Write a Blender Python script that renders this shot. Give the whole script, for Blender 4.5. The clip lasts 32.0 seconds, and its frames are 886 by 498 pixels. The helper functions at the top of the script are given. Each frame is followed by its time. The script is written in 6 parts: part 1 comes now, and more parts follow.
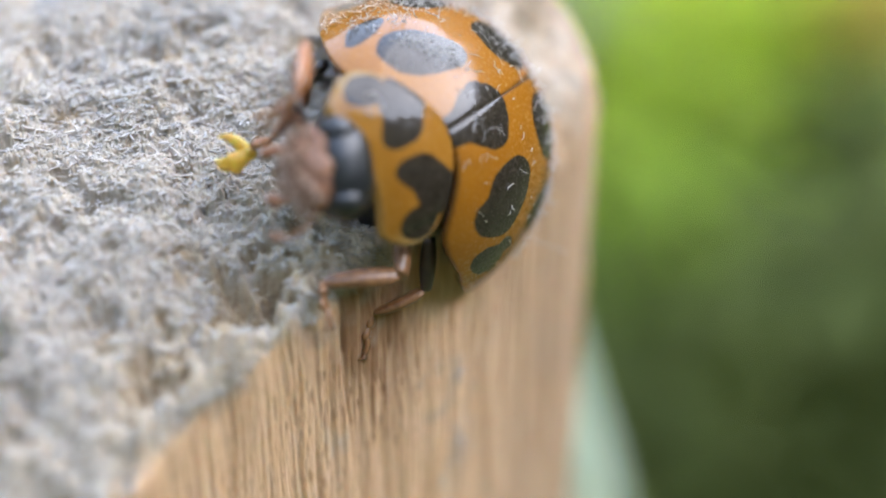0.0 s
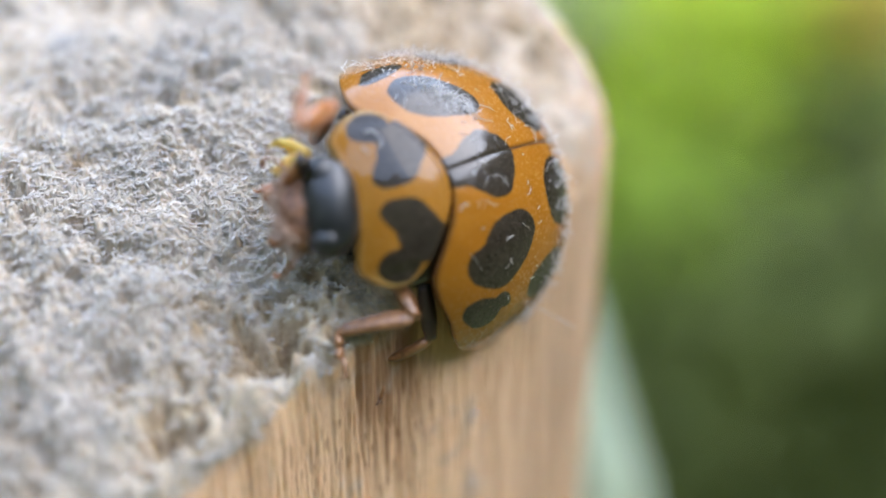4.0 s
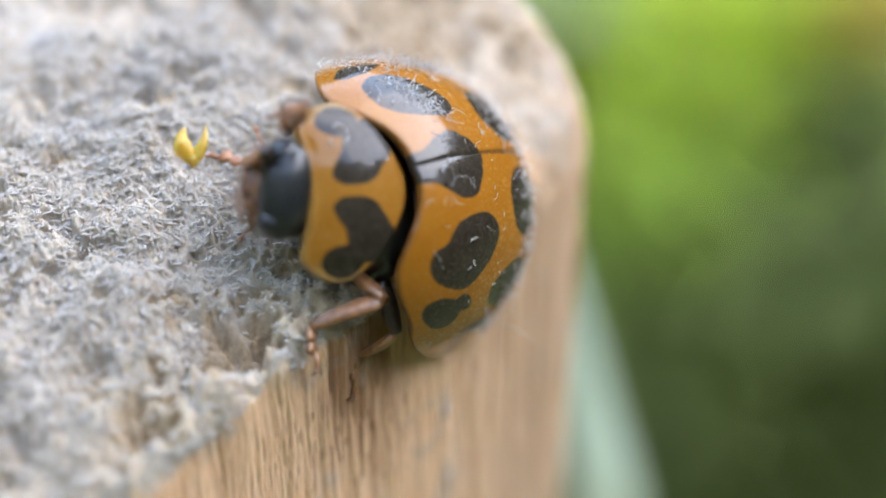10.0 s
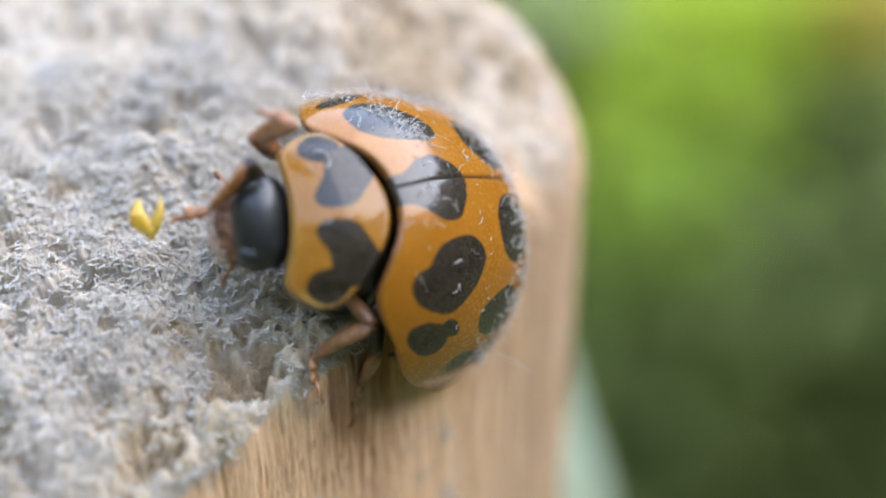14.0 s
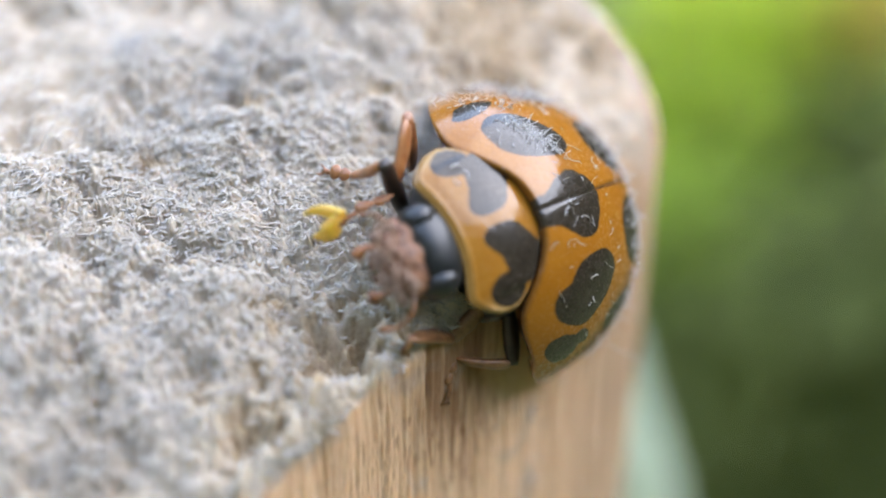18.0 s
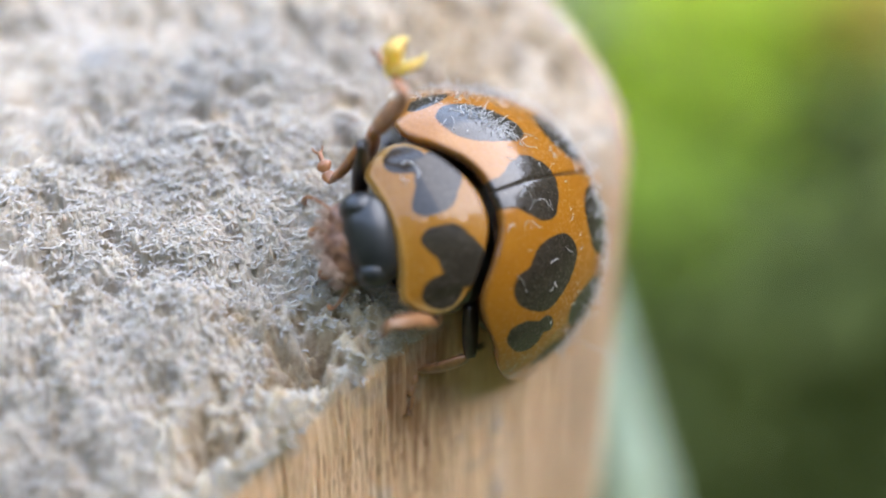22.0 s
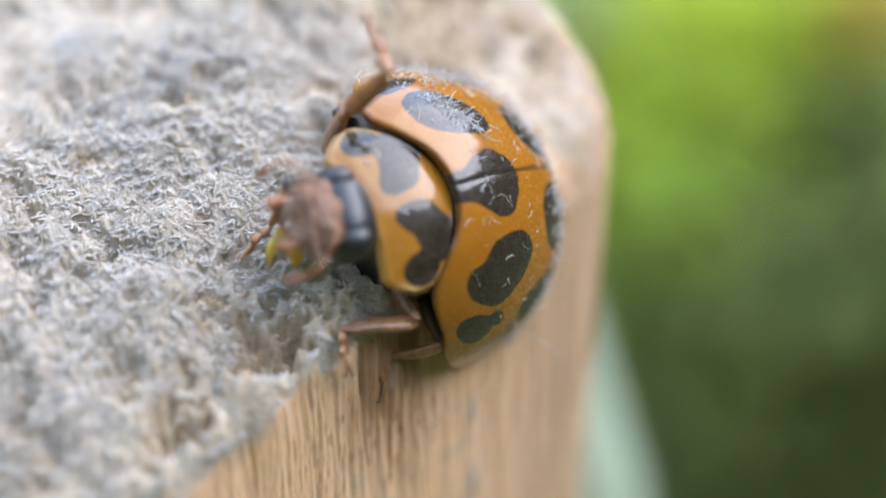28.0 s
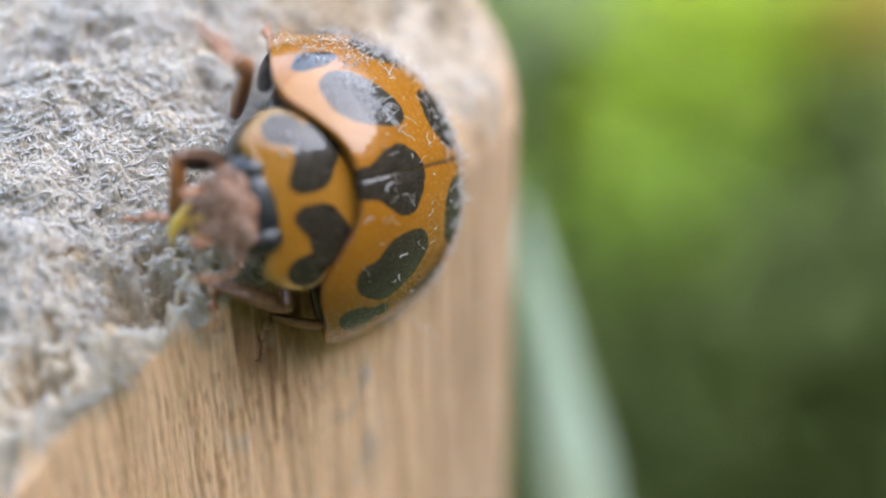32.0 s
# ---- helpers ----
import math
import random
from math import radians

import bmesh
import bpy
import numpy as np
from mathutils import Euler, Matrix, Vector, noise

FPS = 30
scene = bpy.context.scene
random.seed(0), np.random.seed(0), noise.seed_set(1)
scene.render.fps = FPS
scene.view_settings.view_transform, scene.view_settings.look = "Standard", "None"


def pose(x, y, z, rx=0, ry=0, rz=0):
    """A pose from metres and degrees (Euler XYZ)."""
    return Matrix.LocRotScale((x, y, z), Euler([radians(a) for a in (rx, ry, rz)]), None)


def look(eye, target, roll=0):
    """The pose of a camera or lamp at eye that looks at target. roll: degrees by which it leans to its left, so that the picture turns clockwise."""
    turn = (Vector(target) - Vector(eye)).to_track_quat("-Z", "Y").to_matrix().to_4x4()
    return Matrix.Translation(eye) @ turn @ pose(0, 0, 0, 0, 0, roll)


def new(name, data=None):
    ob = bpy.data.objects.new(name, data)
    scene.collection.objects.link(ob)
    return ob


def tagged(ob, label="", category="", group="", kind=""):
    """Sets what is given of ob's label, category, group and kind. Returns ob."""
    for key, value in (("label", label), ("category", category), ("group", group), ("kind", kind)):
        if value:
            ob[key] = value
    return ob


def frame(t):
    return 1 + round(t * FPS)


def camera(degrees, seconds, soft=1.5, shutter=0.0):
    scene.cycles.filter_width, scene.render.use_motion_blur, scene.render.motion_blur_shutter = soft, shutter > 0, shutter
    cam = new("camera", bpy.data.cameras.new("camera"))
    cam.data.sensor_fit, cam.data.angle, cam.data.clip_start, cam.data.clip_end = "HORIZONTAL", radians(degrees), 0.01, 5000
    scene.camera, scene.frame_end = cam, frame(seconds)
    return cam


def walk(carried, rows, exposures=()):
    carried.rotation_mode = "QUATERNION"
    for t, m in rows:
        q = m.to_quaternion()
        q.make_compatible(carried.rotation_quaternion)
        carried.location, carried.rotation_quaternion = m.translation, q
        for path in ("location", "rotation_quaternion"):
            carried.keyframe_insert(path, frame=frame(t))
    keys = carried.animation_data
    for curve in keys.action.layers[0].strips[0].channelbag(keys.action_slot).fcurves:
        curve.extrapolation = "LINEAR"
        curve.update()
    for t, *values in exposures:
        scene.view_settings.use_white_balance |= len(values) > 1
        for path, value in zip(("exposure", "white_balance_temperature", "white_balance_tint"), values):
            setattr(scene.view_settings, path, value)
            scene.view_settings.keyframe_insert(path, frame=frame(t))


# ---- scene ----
import colorsys

# Unit of the small world: one unit of the build is 0.88 mm.
U = 0.00088

cam = camera(46.0, 32.0, soft=2.0)
cam.data.dof.use_dof = True
cam.data.dof.focus_distance = 19.1 * U
cam.data.dof.aperture_fstop = 30.0
walk(cam, [
    (0.0, pose(0.000212, -0.015359, 0.008182, 60)),
    (0.5, pose(0.000085, -0.015373, 0.008488, 60)),
    (1.0, pose(0.000254, -0.015242, 0.008740, 60)),
    (1.5, pose(0.000071, -0.015103, 0.008856, 60)),
    (2.0, pose(0.000464, -0.015045, 0.008817, 60)),
    (2.5, pose(0.000266, -0.015104, 0.008487, 60)),
    (3.0, pose(0.000015, -0.015017, 0.008852, 60)),
    (3.5, pose(-0.000099, -0.015003, 0.008840, 60)),
    (5.5, pose(0.000364, -0.015088, 0.009018, 60)),
    (6.0, pose(0.000305, -0.015117, 0.008890, 60)),
    (6.5, pose(0.000331, -0.015140, 0.008923, 60)),
    (7.0, pose(0.000286, -0.015142, 0.008912, 60)),
    (7.5, pose(0.001107, -0.015086, 0.008813, 60)),
    (8.0, pose(0.001252, -0.015103, 0.008662, 60)),
    (8.5, pose(0.000959, -0.015095, 0.008864, 60)),
    (9.0, pose(0.000705, -0.015115, 0.008902, 60)),
    (9.5, pose(0.000444, -0.015206, 0.008836, 60)),
    (10.0, pose(0.000429, -0.015262, 0.008931, 60)),
    (10.5, pose(0.000575, -0.015275, 0.008892, 60)),
    (11.0, pose(0.000702, -0.015309, 0.008564, 60)),
    (11.5, pose(0.000247, -0.015205, 0.008364, 60)),
    (12.0, pose(0.000173, -0.015199, 0.008545, 60)),
    (12.5, pose(0.000912, -0.014971, 0.009333, 60)),
    (13.0, pose(-0.000005, -0.014956, 0.009508, 60)),
    (13.5, pose(0.000997, -0.015047, 0.009729, 60)),
    (14.0, pose(0.000436, -0.015270, 0.009507, 60)),
    (14.5, pose(0.000235, -0.015324, 0.009389, 60)),
    (16.5, pose(0.000192, -0.015076, 0.008898, 60)),
    (17.0, pose(-0.000195, -0.015101, 0.008753, 60)),
    (17.5, pose(-0.000574, -0.015294, 0.008859, 60)),
    (18.0, pose(-0.001131, -0.015173, 0.008951, 60)),
    (18.5, pose(-0.001239, -0.015225, 0.009135, 60)),
    (19.0, pose(-0.001156, -0.015159, 0.009156, 60)),
    (19.5, pose(-0.000753, -0.015191, 0.008851, 60)),
    (20.0, pose(-0.000478, -0.015145, 0.008739, 60)),
    (20.5, pose(-0.000963, -0.015249, 0.008732, 60)),
    (21.0, pose(-0.001643, -0.015280, 0.008939, 60)),
    (21.5, pose(-0.001797, -0.015262, 0.008915, 60)),
    (22.0, pose(-0.000502, -0.015198, 0.009216, 60)),
    (22.5, pose(-0.000771, -0.015320, 0.008890, 60)),
    (23.0, pose(0.000135, -0.015190, 0.008853, 60)),
    (23.5, pose(-0.000226, -0.015201, 0.008855, 60)),
    (24.0, pose(-0.000203, -0.015226, 0.009032, 60)),
    (24.5, pose(-0.000221, -0.015323, 0.008849, 60)),
    (25.0, pose(-0.000515, -0.015365, 0.008834, 60)),
    (25.5, pose(0.000196, -0.015300, 0.008816, 60)),
    (27.5, pose(0.000169, -0.015073, 0.009102, 60)),
    (28.0, pose(-0.000062, -0.015193, 0.008925, 60)),
    (28.5, pose(0.000687, -0.015362, 0.008466, 60)),
    (29.0, pose(-0.000045, -0.015463, 0.008067, 60)),
    (29.5, pose(-0.000323, -0.015651, 0.007975, 60)),
    (30.0, pose(-0.000826, -0.015719, 0.007996, 60)),
    (30.5, pose(-0.001287, -0.015752, 0.008122, 60)),
    (31.0, pose(-0.000855, -0.015635, 0.008236, 60)),
    (31.5, pose(0.000772, -0.015515, 0.008354, 60)),
    (32.0, pose(0.001895, -0.015398, 0.008231, 60)),
])

# ---------------------------------------------------------------- light
world = bpy.data.worlds.new("sky")
scene.world = world
world.use_nodes = True
wn, wl = world.node_tree.nodes, world.node_tree.links
wn.clear()
sky = wn.new("ShaderNodeTexSky")
sky.sky_type, sky.sun_disc = "NISHITA", False
sky.sun_elevation, sky.sun_rotation = radians(42), radians(80)
sky.air_density, sky.dust_density, sky.ozone_density = 1.0, 0.1, 1.0
bg = wn.new("ShaderNodeBackground")
bg.inputs["Strength"].default_value = 0.30
wout = wn.new("ShaderNodeOutputWorld")
# thin cloud takes some of the blue away
veil = wn.new("ShaderNodeHueSaturation")
veil.inputs["Saturation"].default_value = 0.88
wl.new(sky.outputs[0], veil.inputs["Color"])
wl.new(veil.outputs[0], bg.inputs[0])
wl.new(bg.outputs[0], wout.inputs[0])

sun = new("sun", bpy.data.lights.new("sun", "SUN"))
sun.data.energy, sun.data.angle, sun.data.color = 0.72, radians(85), (1.0, 0.92, 0.80)
sun.matrix_world = look((0.985, 0.174, 0.90), (0, 0, 0))
scene.view_settings.exposure = 2.58
scene.view_settings.use_white_balance = True
scene.view_settings.white_balance_temperature = 7500
scene.view_settings.white_balance_tint = 13

# ---------------------------------------------------------------- materials


def material(name, base, rough=0.5, metal=0.0, coat=0.0):
    m = bpy.data.materials.new(name)
    m.use_nodes = True
    n = m.node_tree.nodes["Principled BSDF"]
    n.inputs["Base Color"].default_value = (*base, 1)
    n.inputs["Roughness"].default_value = rough
    n.inputs["Metallic"].default_value = metal
    n.inputs["Coat Weight"].default_value = coat
    n.inputs["Coat Roughness"].default_value = 0.12
    return m


class Nodes:
    """Short hand for building a node tree on a material."""

    def __init__(self, m):
        self.t = m.node_tree
        self.bsdf = self.t.nodes["Principled BSDF"]
        tc = self.t.nodes.new("ShaderNodeTexCoord")
        self.obj = tc.outputs["Object"]

    def add(self, kind, **values):
        n = self.t.nodes.new(kind)
        for k, v in values.items():
            if k in n.inputs:
                n.inputs[k].default_value = v
        return n

    def link(self, a, b):
        self.t.links.new(a, b)

    def scaled(self, vec, sx, sy, sz):
        n = self.t.nodes.new("ShaderNodeMapping")
        n.inputs["Scale"].default_value = (sx, sy, sz)
        self.link(vec, n.inputs["Vector"])
        return n.outputs[0]

    def noise(self, vec, scale, detail=4.0, rough=0.55, distort=0.0):
        n = self.add("ShaderNodeTexNoise", Scale=scale, Detail=detail, Roughness=rough, Distortion=distort)
        self.link(vec, n.inputs["Vector"])
        return n.outputs["Fac"]

    def attr(self, name):
        n = self.t.nodes.new("ShaderNodeAttribute")
        n.attribute_name = name
        return n.outputs["Fac"]

    def ramp(self, fac, *stops):
        n = self.t.nodes.new("ShaderNodeValToRGB")
        e = n.color_ramp.elements
        while len(e) < len(stops):
            e.new(0.5)
        for el, (p, c) in zip(e, stops):
            el.position, el.color = p, (*c, 1) if len(c) == 3 else c
        self.link(fac, n.inputs[0])
        return n.outputs[0]

    def mix(self, fac, a, b, blend="MIX"):
        n = self.t.nodes.new("ShaderNodeMix")
        n.data_type, n.blend_type = "RGBA", blend
        for sock, v in ((n.inputs[0], fac), (n.inputs[6], a), (n.inputs[7], b)):
            if isinstance(v, (int, float)):
                sock.default_value = v
            elif isinstance(v, tuple):
                sock.default_value = (*v, 1)
            else:
                self.link(v, sock)
        return n.outputs[2]

    def math(self, op, a, b=0.0):
        n = self.t.nodes.new("ShaderNodeMath")
        n.operation = op
        for sock, v in ((n.inputs[0], a), (n.inputs[1], b)):
            if isinstance(v, (int, float)):
                sock.default_value = v
            else:
                self.link(v, sock)
        return n.outputs[0]

    def bump(self, height, strength, distance):
        n = self.add("ShaderNodeBump", Strength=strength, Distance=distance)
        self.link(height, n.inputs["Height"])
        return n.outputs[0]

    def out(self, color=None, rough=None, normal=None):
        for v, k in ((color, "Base Color"), (rough, "Roughness"), (normal, "Normal")):
            if v is not None:
                self.link(v, self.bsdf.inputs[k])


def wood_material():
    """Weathered grey end grain on top, tan long grain on the side; the mask and the depth of the pits come from the mesh."""
    m = material("weathered_wood", (0.5, 0.45, 0.4), 0.9)
    k = Nodes(m)
    un = k.scaled(k.obj, 1 / U, 1 / U, 1 / U)
    end, pit = k.attr("end_grain"), k.attr("pit")
    soft = k.noise(un, 0.55, 3)
    fine = k.noise(un, 9.0, 6, 0.7)
    felt = k.noise(un, 24.0, 3, 0.6, 1.5)
    grey = k.ramp(soft, (0.3, (0.33, 0.295, 0.265)), (0.52, (0.40, 0.365, 0.335)), (0.72, (0.45, 0.415, 0.39)))
    grey = k.mix(k.ramp(fine, (0.35, (0.3, 0.3, 0.3)), (0.6, (0, 0, 0))), grey, (0.31, 0.275, 0.24))
    grey = k.mix(k.ramp(felt, (0.55, (0, 0, 0)), (0.8, (0.6, 0.6, 0.6))), grey, (0.46, 0.435, 0.41))
    # bleached tufts and browner patches between them
    tuft = k.noise(un, 4.2, 4, 0.6, 0.6)
    grey = k.mix(k.ramp(tuft, (0.52, (0, 0, 0)), (0.66, (0.75, 0.75, 0.75))), grey, (0.50, 0.475, 0.45))
    grey = k.mix(k.ramp(tuft, (0.34, (0.7, 0.7, 0.7)), (0.46, (0, 0, 0))), grey, (0.29, 0.25, 0.215))
    along = k.scaled(k.obj, 4.5 / U, 4.5 / U, 0.7 / U)
    streak = k.noise(along, 1.0, 5, 0.65)
    long2 = k.noise(k.scaled(k.obj, 12 / U, 12 / U, 3.6 / U), 1.0, 4, 0.7)
    broad = k.noise(k.scaled(k.obj, 0.5 / U, 0.5 / U, 0.12 / U), 1.0, 3)
    tan = k.ramp(streak, (0.22, (0.58, 0.37, 0.235)), (0.48, (0.69, 0.47, 0.315)), (0.75, (0.76, 0.55, 0.39)))
    tan = k.mix(k.ramp(broad, (0.35, (0, 0, 0)), (0.7, (0.3, 0.3, 0.3))), tan, (0.75, 0.49, 0.30))
    tan = k.mix(k.ramp(long2, (0.20, (0.32, 0.32, 0.32)), (0.42, (0, 0, 0))), tan, (0.44, 0.27, 0.16))
    dash = k.noise(k.scaled(k.obj, 15 / U, 15 / U, 3.0 / U), 1.0, 2, 0.5)
    tan = k.mix(k.ramp(dash, (0.54, (0, 0, 0)), (0.70, (0.45, 0.45, 0.45))), tan, (0.82, 0.59, 0.39))
    tan = k.mix(k.ramp(dash, (0.30, (0.25, 0.25, 0.25)), (0.46, (0, 0, 0))), tan, (0.42, 0.25, 0.14))
    tan = k.mix(k.math("MULTIPLY", k.attr("side_shade"), k.ramp(k.noise(k.scaled(k.obj, 0.9 / U, 0.9 / U, 0.45 / U), 1.0, 4), (0.3, (1, 1, 1)), (0.75, (0.55, 0.55, 0.55)))), tan, (0.40, 0.285, 0.20))
    tan = k.mix(k.attr("slit"), tan, (0.13, 0.065, 0.035))
    tan = k.mix(k.attr("stain_shade"), tan, (0.19, 0.088, 0.042))
    both = k.mix(end, tan, grey)
    # ochre wood in the pits, its dark tone also standing in for their shade
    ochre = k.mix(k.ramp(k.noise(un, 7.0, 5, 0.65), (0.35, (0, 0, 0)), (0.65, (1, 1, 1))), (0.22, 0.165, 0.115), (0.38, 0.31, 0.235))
    cream = k.mix(k.ramp(k.noise(un, 2.2, 4), (0.35, (0, 0, 0)), (0.65, (1, 1, 1))), (0.50, 0.42, 0.32), (0.68, 0.61, 0.52))
    both = k.mix(k.attr("warm"), both, cream)
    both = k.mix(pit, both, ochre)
    both = k.mix(1.0, both, (1.0, 0.935, 0.82), "MULTIPLY")
    hgt = k.mix(end, k.math("ADD", long2, k.math("MULTIPLY", fine, 0.35)), k.math("ADD", felt, k.math("MULTIPLY", fine, 1.2)))
    # fibres let some light through
    k.bsdf.inputs["Specular IOR Level"].default_value = 0.12
    k.bsdf.inputs["Subsurface Weight"].default_value = 0.55
    k.bsdf.inputs["Subsurface Radius"].default_value = (1.0, 0.75, 0.5)
    k.bsdf.inputs["Subsurface Scale"].default_value = 0.16 * U
    k.out(both, None, k.bump(hgt, 0.35, 0.05 * U))
    return m


def shell_material(name, base, pale, edge):
    """Glossy orange shell with black blotches, whose mask comes from the mesh."""
    m = material(name, base, 0.3, 0, 0.53)
    k = Nodes(m)
    k.bsdf.inputs["IOR"].default_value = 1.5
    k.bsdf.inputs["Specular IOR Level"].default_value = 0.2
    k.bsdf.inputs["Coat IOR"].default_value = 1.56
    k.bsdf.inputs["Coat Roughness"].default_value = 0.06
    un = k.scaled(k.obj, 1 / U, 1 / U, 1 / U)
    n = k.noise(un, 1.3, 3)
    col = k.ramp(n, (0.3, base), (0.7, pale))
    col = k.mix(k.attr("edge"), col, edge)
    speck = k.noise(un, 30, 2)
    col = k.mix(k.ramp(speck, (0.3, (0.25, 0.25, 0.25)), (0.45, (0, 0, 0))), col, edge)
    spot = k.math("ADD", k.attr("spot"), k.math("MULTIPLY", k.math("SUBTRACT", k.noise(un, 2.2, 3, 0.5), 0.5), 0.36))
    black = k.ramp(k.noise(un, 6, 3), (0.3, (0.020, 0.014, 0.009)), (0.7, (0.038, 0.028, 0.019)))
    col = k.mix(k.ramp(spot, (0.45, (0, 0, 0)), (0.55, (1, 1, 1))), col, black)
    # pale dust caught in the film on the shell
    col = k.mix(k.ramp(k.noise(un, 22, 2, 0.5), (0.70, (0, 0, 0)), (0.78, (0.55, 0.55, 0.55))), col, (0.5, 0.46, 0.40))
    dust = k.noise(un, 14, 4, 0.7)
    k.out(col, k.ramp(dust, (0.35, (0.18, 0.18, 0.18)), (0.75, (0.36, 0.36, 0.36))), k.bump(k.math("ADD", k.noise(un, 2.0, 3, 0.6), k.math("MULTIPLY", k.noise(un, 16, 2), 0.06)), 0.22, 0.16 * U))
    return m


def mottled(name, dark, light, rough, scale, coat=0.0, bumpy=0.2):
    m = material(name, light, rough, 0, coat)
    k = Nodes(m)
    un = k.scaled(k.obj, 1 / U, 1 / U, 1 / U)
    k.out(k.ramp(k.noise(un, scale, 4), (0.35, dark), (0.68, light)), None, k.bump(k.noise(un, scale * 4, 3), bumpy, 0.02 * U))
    return m


WOOD = wood_material()
SHELL = shell_material("orange_shell", (0.295, 0.104, 0.008), (0.335, 0.126, 0.012), (0.10, 0.036, 0.010))
SHIELD = shell_material("ochre_shield", (0.28, 0.108, 0.010), (0.33, 0.138, 0.018), (0.33, 0.19, 0.06))
DULL = mottled("dull_black", (0.009, 0.010, 0.011), (0.022, 0.022, 0.022), 0.36, 4.0, 0.22, 0.4)
BLACK = mottled("black_cuticle", (0.008, 0.008, 0.008), (0.02, 0.018, 0.016), 0.28, 3.0, 0.5)
FACE = mottled("tan_face", (0.10, 0.04, 0.02), (0.33, 0.155, 0.08), 0.6, 6.0, 0.1)
LEG = mottled("amber_leg", (0.22, 0.078, 0.024), (0.42, 0.165, 0.058), 0.35, 4.0, 0.35)
lg = LEG.node_tree.nodes["Principled BSDF"]
lg.inputs["Subsurface Weight"].default_value = 0.08
lg.inputs["Subsurface Scale"].default_value = 0.1 * U
BROWNLEG = mottled("brown_leg", (0.15, 0.066, 0.026), (0.32, 0.145, 0.058), 0.35, 6.0, 0.25)
DARKLEG = mottled("dark_femur", (0.014, 0.009, 0.007), (0.045, 0.025, 0.014), 0.35, 3.0, 0.3)
BELLY = mottled("brown_belly", (0.03, 0.014, 0.008), (0.10, 0.045, 0.02), 0.45, 2.0, 0.2)
YELLOW = mottled("yellow_scrap", (0.78, 0.44, 0.02), (0.95, 0.68, 0.12), 0.45, 2.5, 0.2)
yl = YELLOW.node_tree.nodes["Principled BSDF"]
yl.inputs["Transmission Weight"].default_value = 0.45
yl.inputs["Subsurface Weight"].default_value = 0.2
yl.inputs["Subsurface Scale"].default_value = 0.15 * U
HAIR = material("tan_hair", (0.42, 0.28, 0.20), 0.6)
FLUFF = material("white_fluff", (0.60, 0.57, 0.53), 0.7)
FLUFF.node_tree.nodes["Principled BSDF"].inputs["Transmission Weight"].default_value = 0.15


def leaf_material(name, dark, light, scale, through_light=0.45):
    m = material(name, light, 0.75)
    k = Nodes(m)
    col = k.ramp(k.noise(k.obj, scale, 3), (0.35, dark), (0.68, light))
    geo = k.t.nodes.new("ShaderNodeNewGeometry")
    hsv = k.t.nodes.new("ShaderNodeHueSaturation")
    k.link(k.math("ADD", k.math("MULTIPLY", geo.outputs["Random Per Island"], 0.5), 0.75), hsv.inputs["Value"])
    k.link(col, hsv.inputs["Color"])
    k.link(hsv.outputs[0], k.bsdf.inputs["Base Color"])
    # thin leaves let light through
    thin = k.t.nodes.new("ShaderNodeBsdfTranslucent")
    k.link(hsv.outputs[0], thin.inputs["Color"])
    both = k.t.nodes.new("ShaderNodeMixShader")
    both.inputs[0].default_value = through_light
    k.link(k.bsdf.outputs[0], both.inputs[1])
    k.link(thin.outputs[0], both.inputs[2])
    k.link(both.outputs[0], k.t.nodes["Material Output"].inputs["Surface"])
    return m


# sun and shade on the plants are put into these base colours
GROUND = leaf_material("shade_tone_grass", (0.05, 0.058, 0.012), (0.105, 0.12, 0.03), 9.0, 0.0)
LIT_LEAVES = leaf_material("lit_tone_leaves", (0.64, 0.76, 0.07), (0.76, 0.86, 0.11), 20.0, 0.5)
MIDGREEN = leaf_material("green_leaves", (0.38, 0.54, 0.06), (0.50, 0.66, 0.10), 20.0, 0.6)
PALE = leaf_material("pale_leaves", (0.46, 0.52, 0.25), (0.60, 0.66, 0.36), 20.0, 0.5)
SHADE_GREEN = leaf_material("shade_tone_leaves", (0.10, 0.13, 0.028), (0.185, 0.225, 0.05), 20.0)
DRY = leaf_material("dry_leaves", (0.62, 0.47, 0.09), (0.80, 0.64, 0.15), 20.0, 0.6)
HEDGE = leaf_material("added_hedge_leaves", (0.045, 0.052, 0.02), (0.115, 0.125, 0.05), 30.0, 0.0)
BLADE = leaf_material("pale_blade", (0.60, 0.70, 0.52), (0.76, 0.84, 0.66), 60.0)

# ---------------------------------------------------------------- mesh helpers


def vnoise(p, seed=0):
    """Smooth value noise on rows of points, -1 to 1."""
    i = np.floor(p).astype(np.int64)
    f = p - i
    f = f * f * (3 - 2 * f)
    r = np.zeros(len(p))
    for a in (0, 1):
        for b in (0, 1):
            for c in (0, 1):
                h = (i[:, 0] + a) * 374761393 + (i[:, 1] + b) * 668265263 + (i[:, 2] + c) * 2147483647 + seed * 144665
                h = (h ^ (h >> 13)) * 1274126177
                h = (h ^ (h >> 16)) & 0xFFFF
                w = (f[:, 0] if a else 1 - f[:, 0]) * (f[:, 1] if b else 1 - f[:, 1]) * (f[:, 2] if c else 1 - f[:, 2])
                r += w * (h / 32767.5 - 1)
    return r


def fbm(p, octaves=4, seed=0, gain=0.5):
    r, a = np.zeros(len(p)), 1.0
    for o in range(octaves):
        r += a * vnoise(p * 2.0 ** o, seed + o)
        a *= gain
    return r


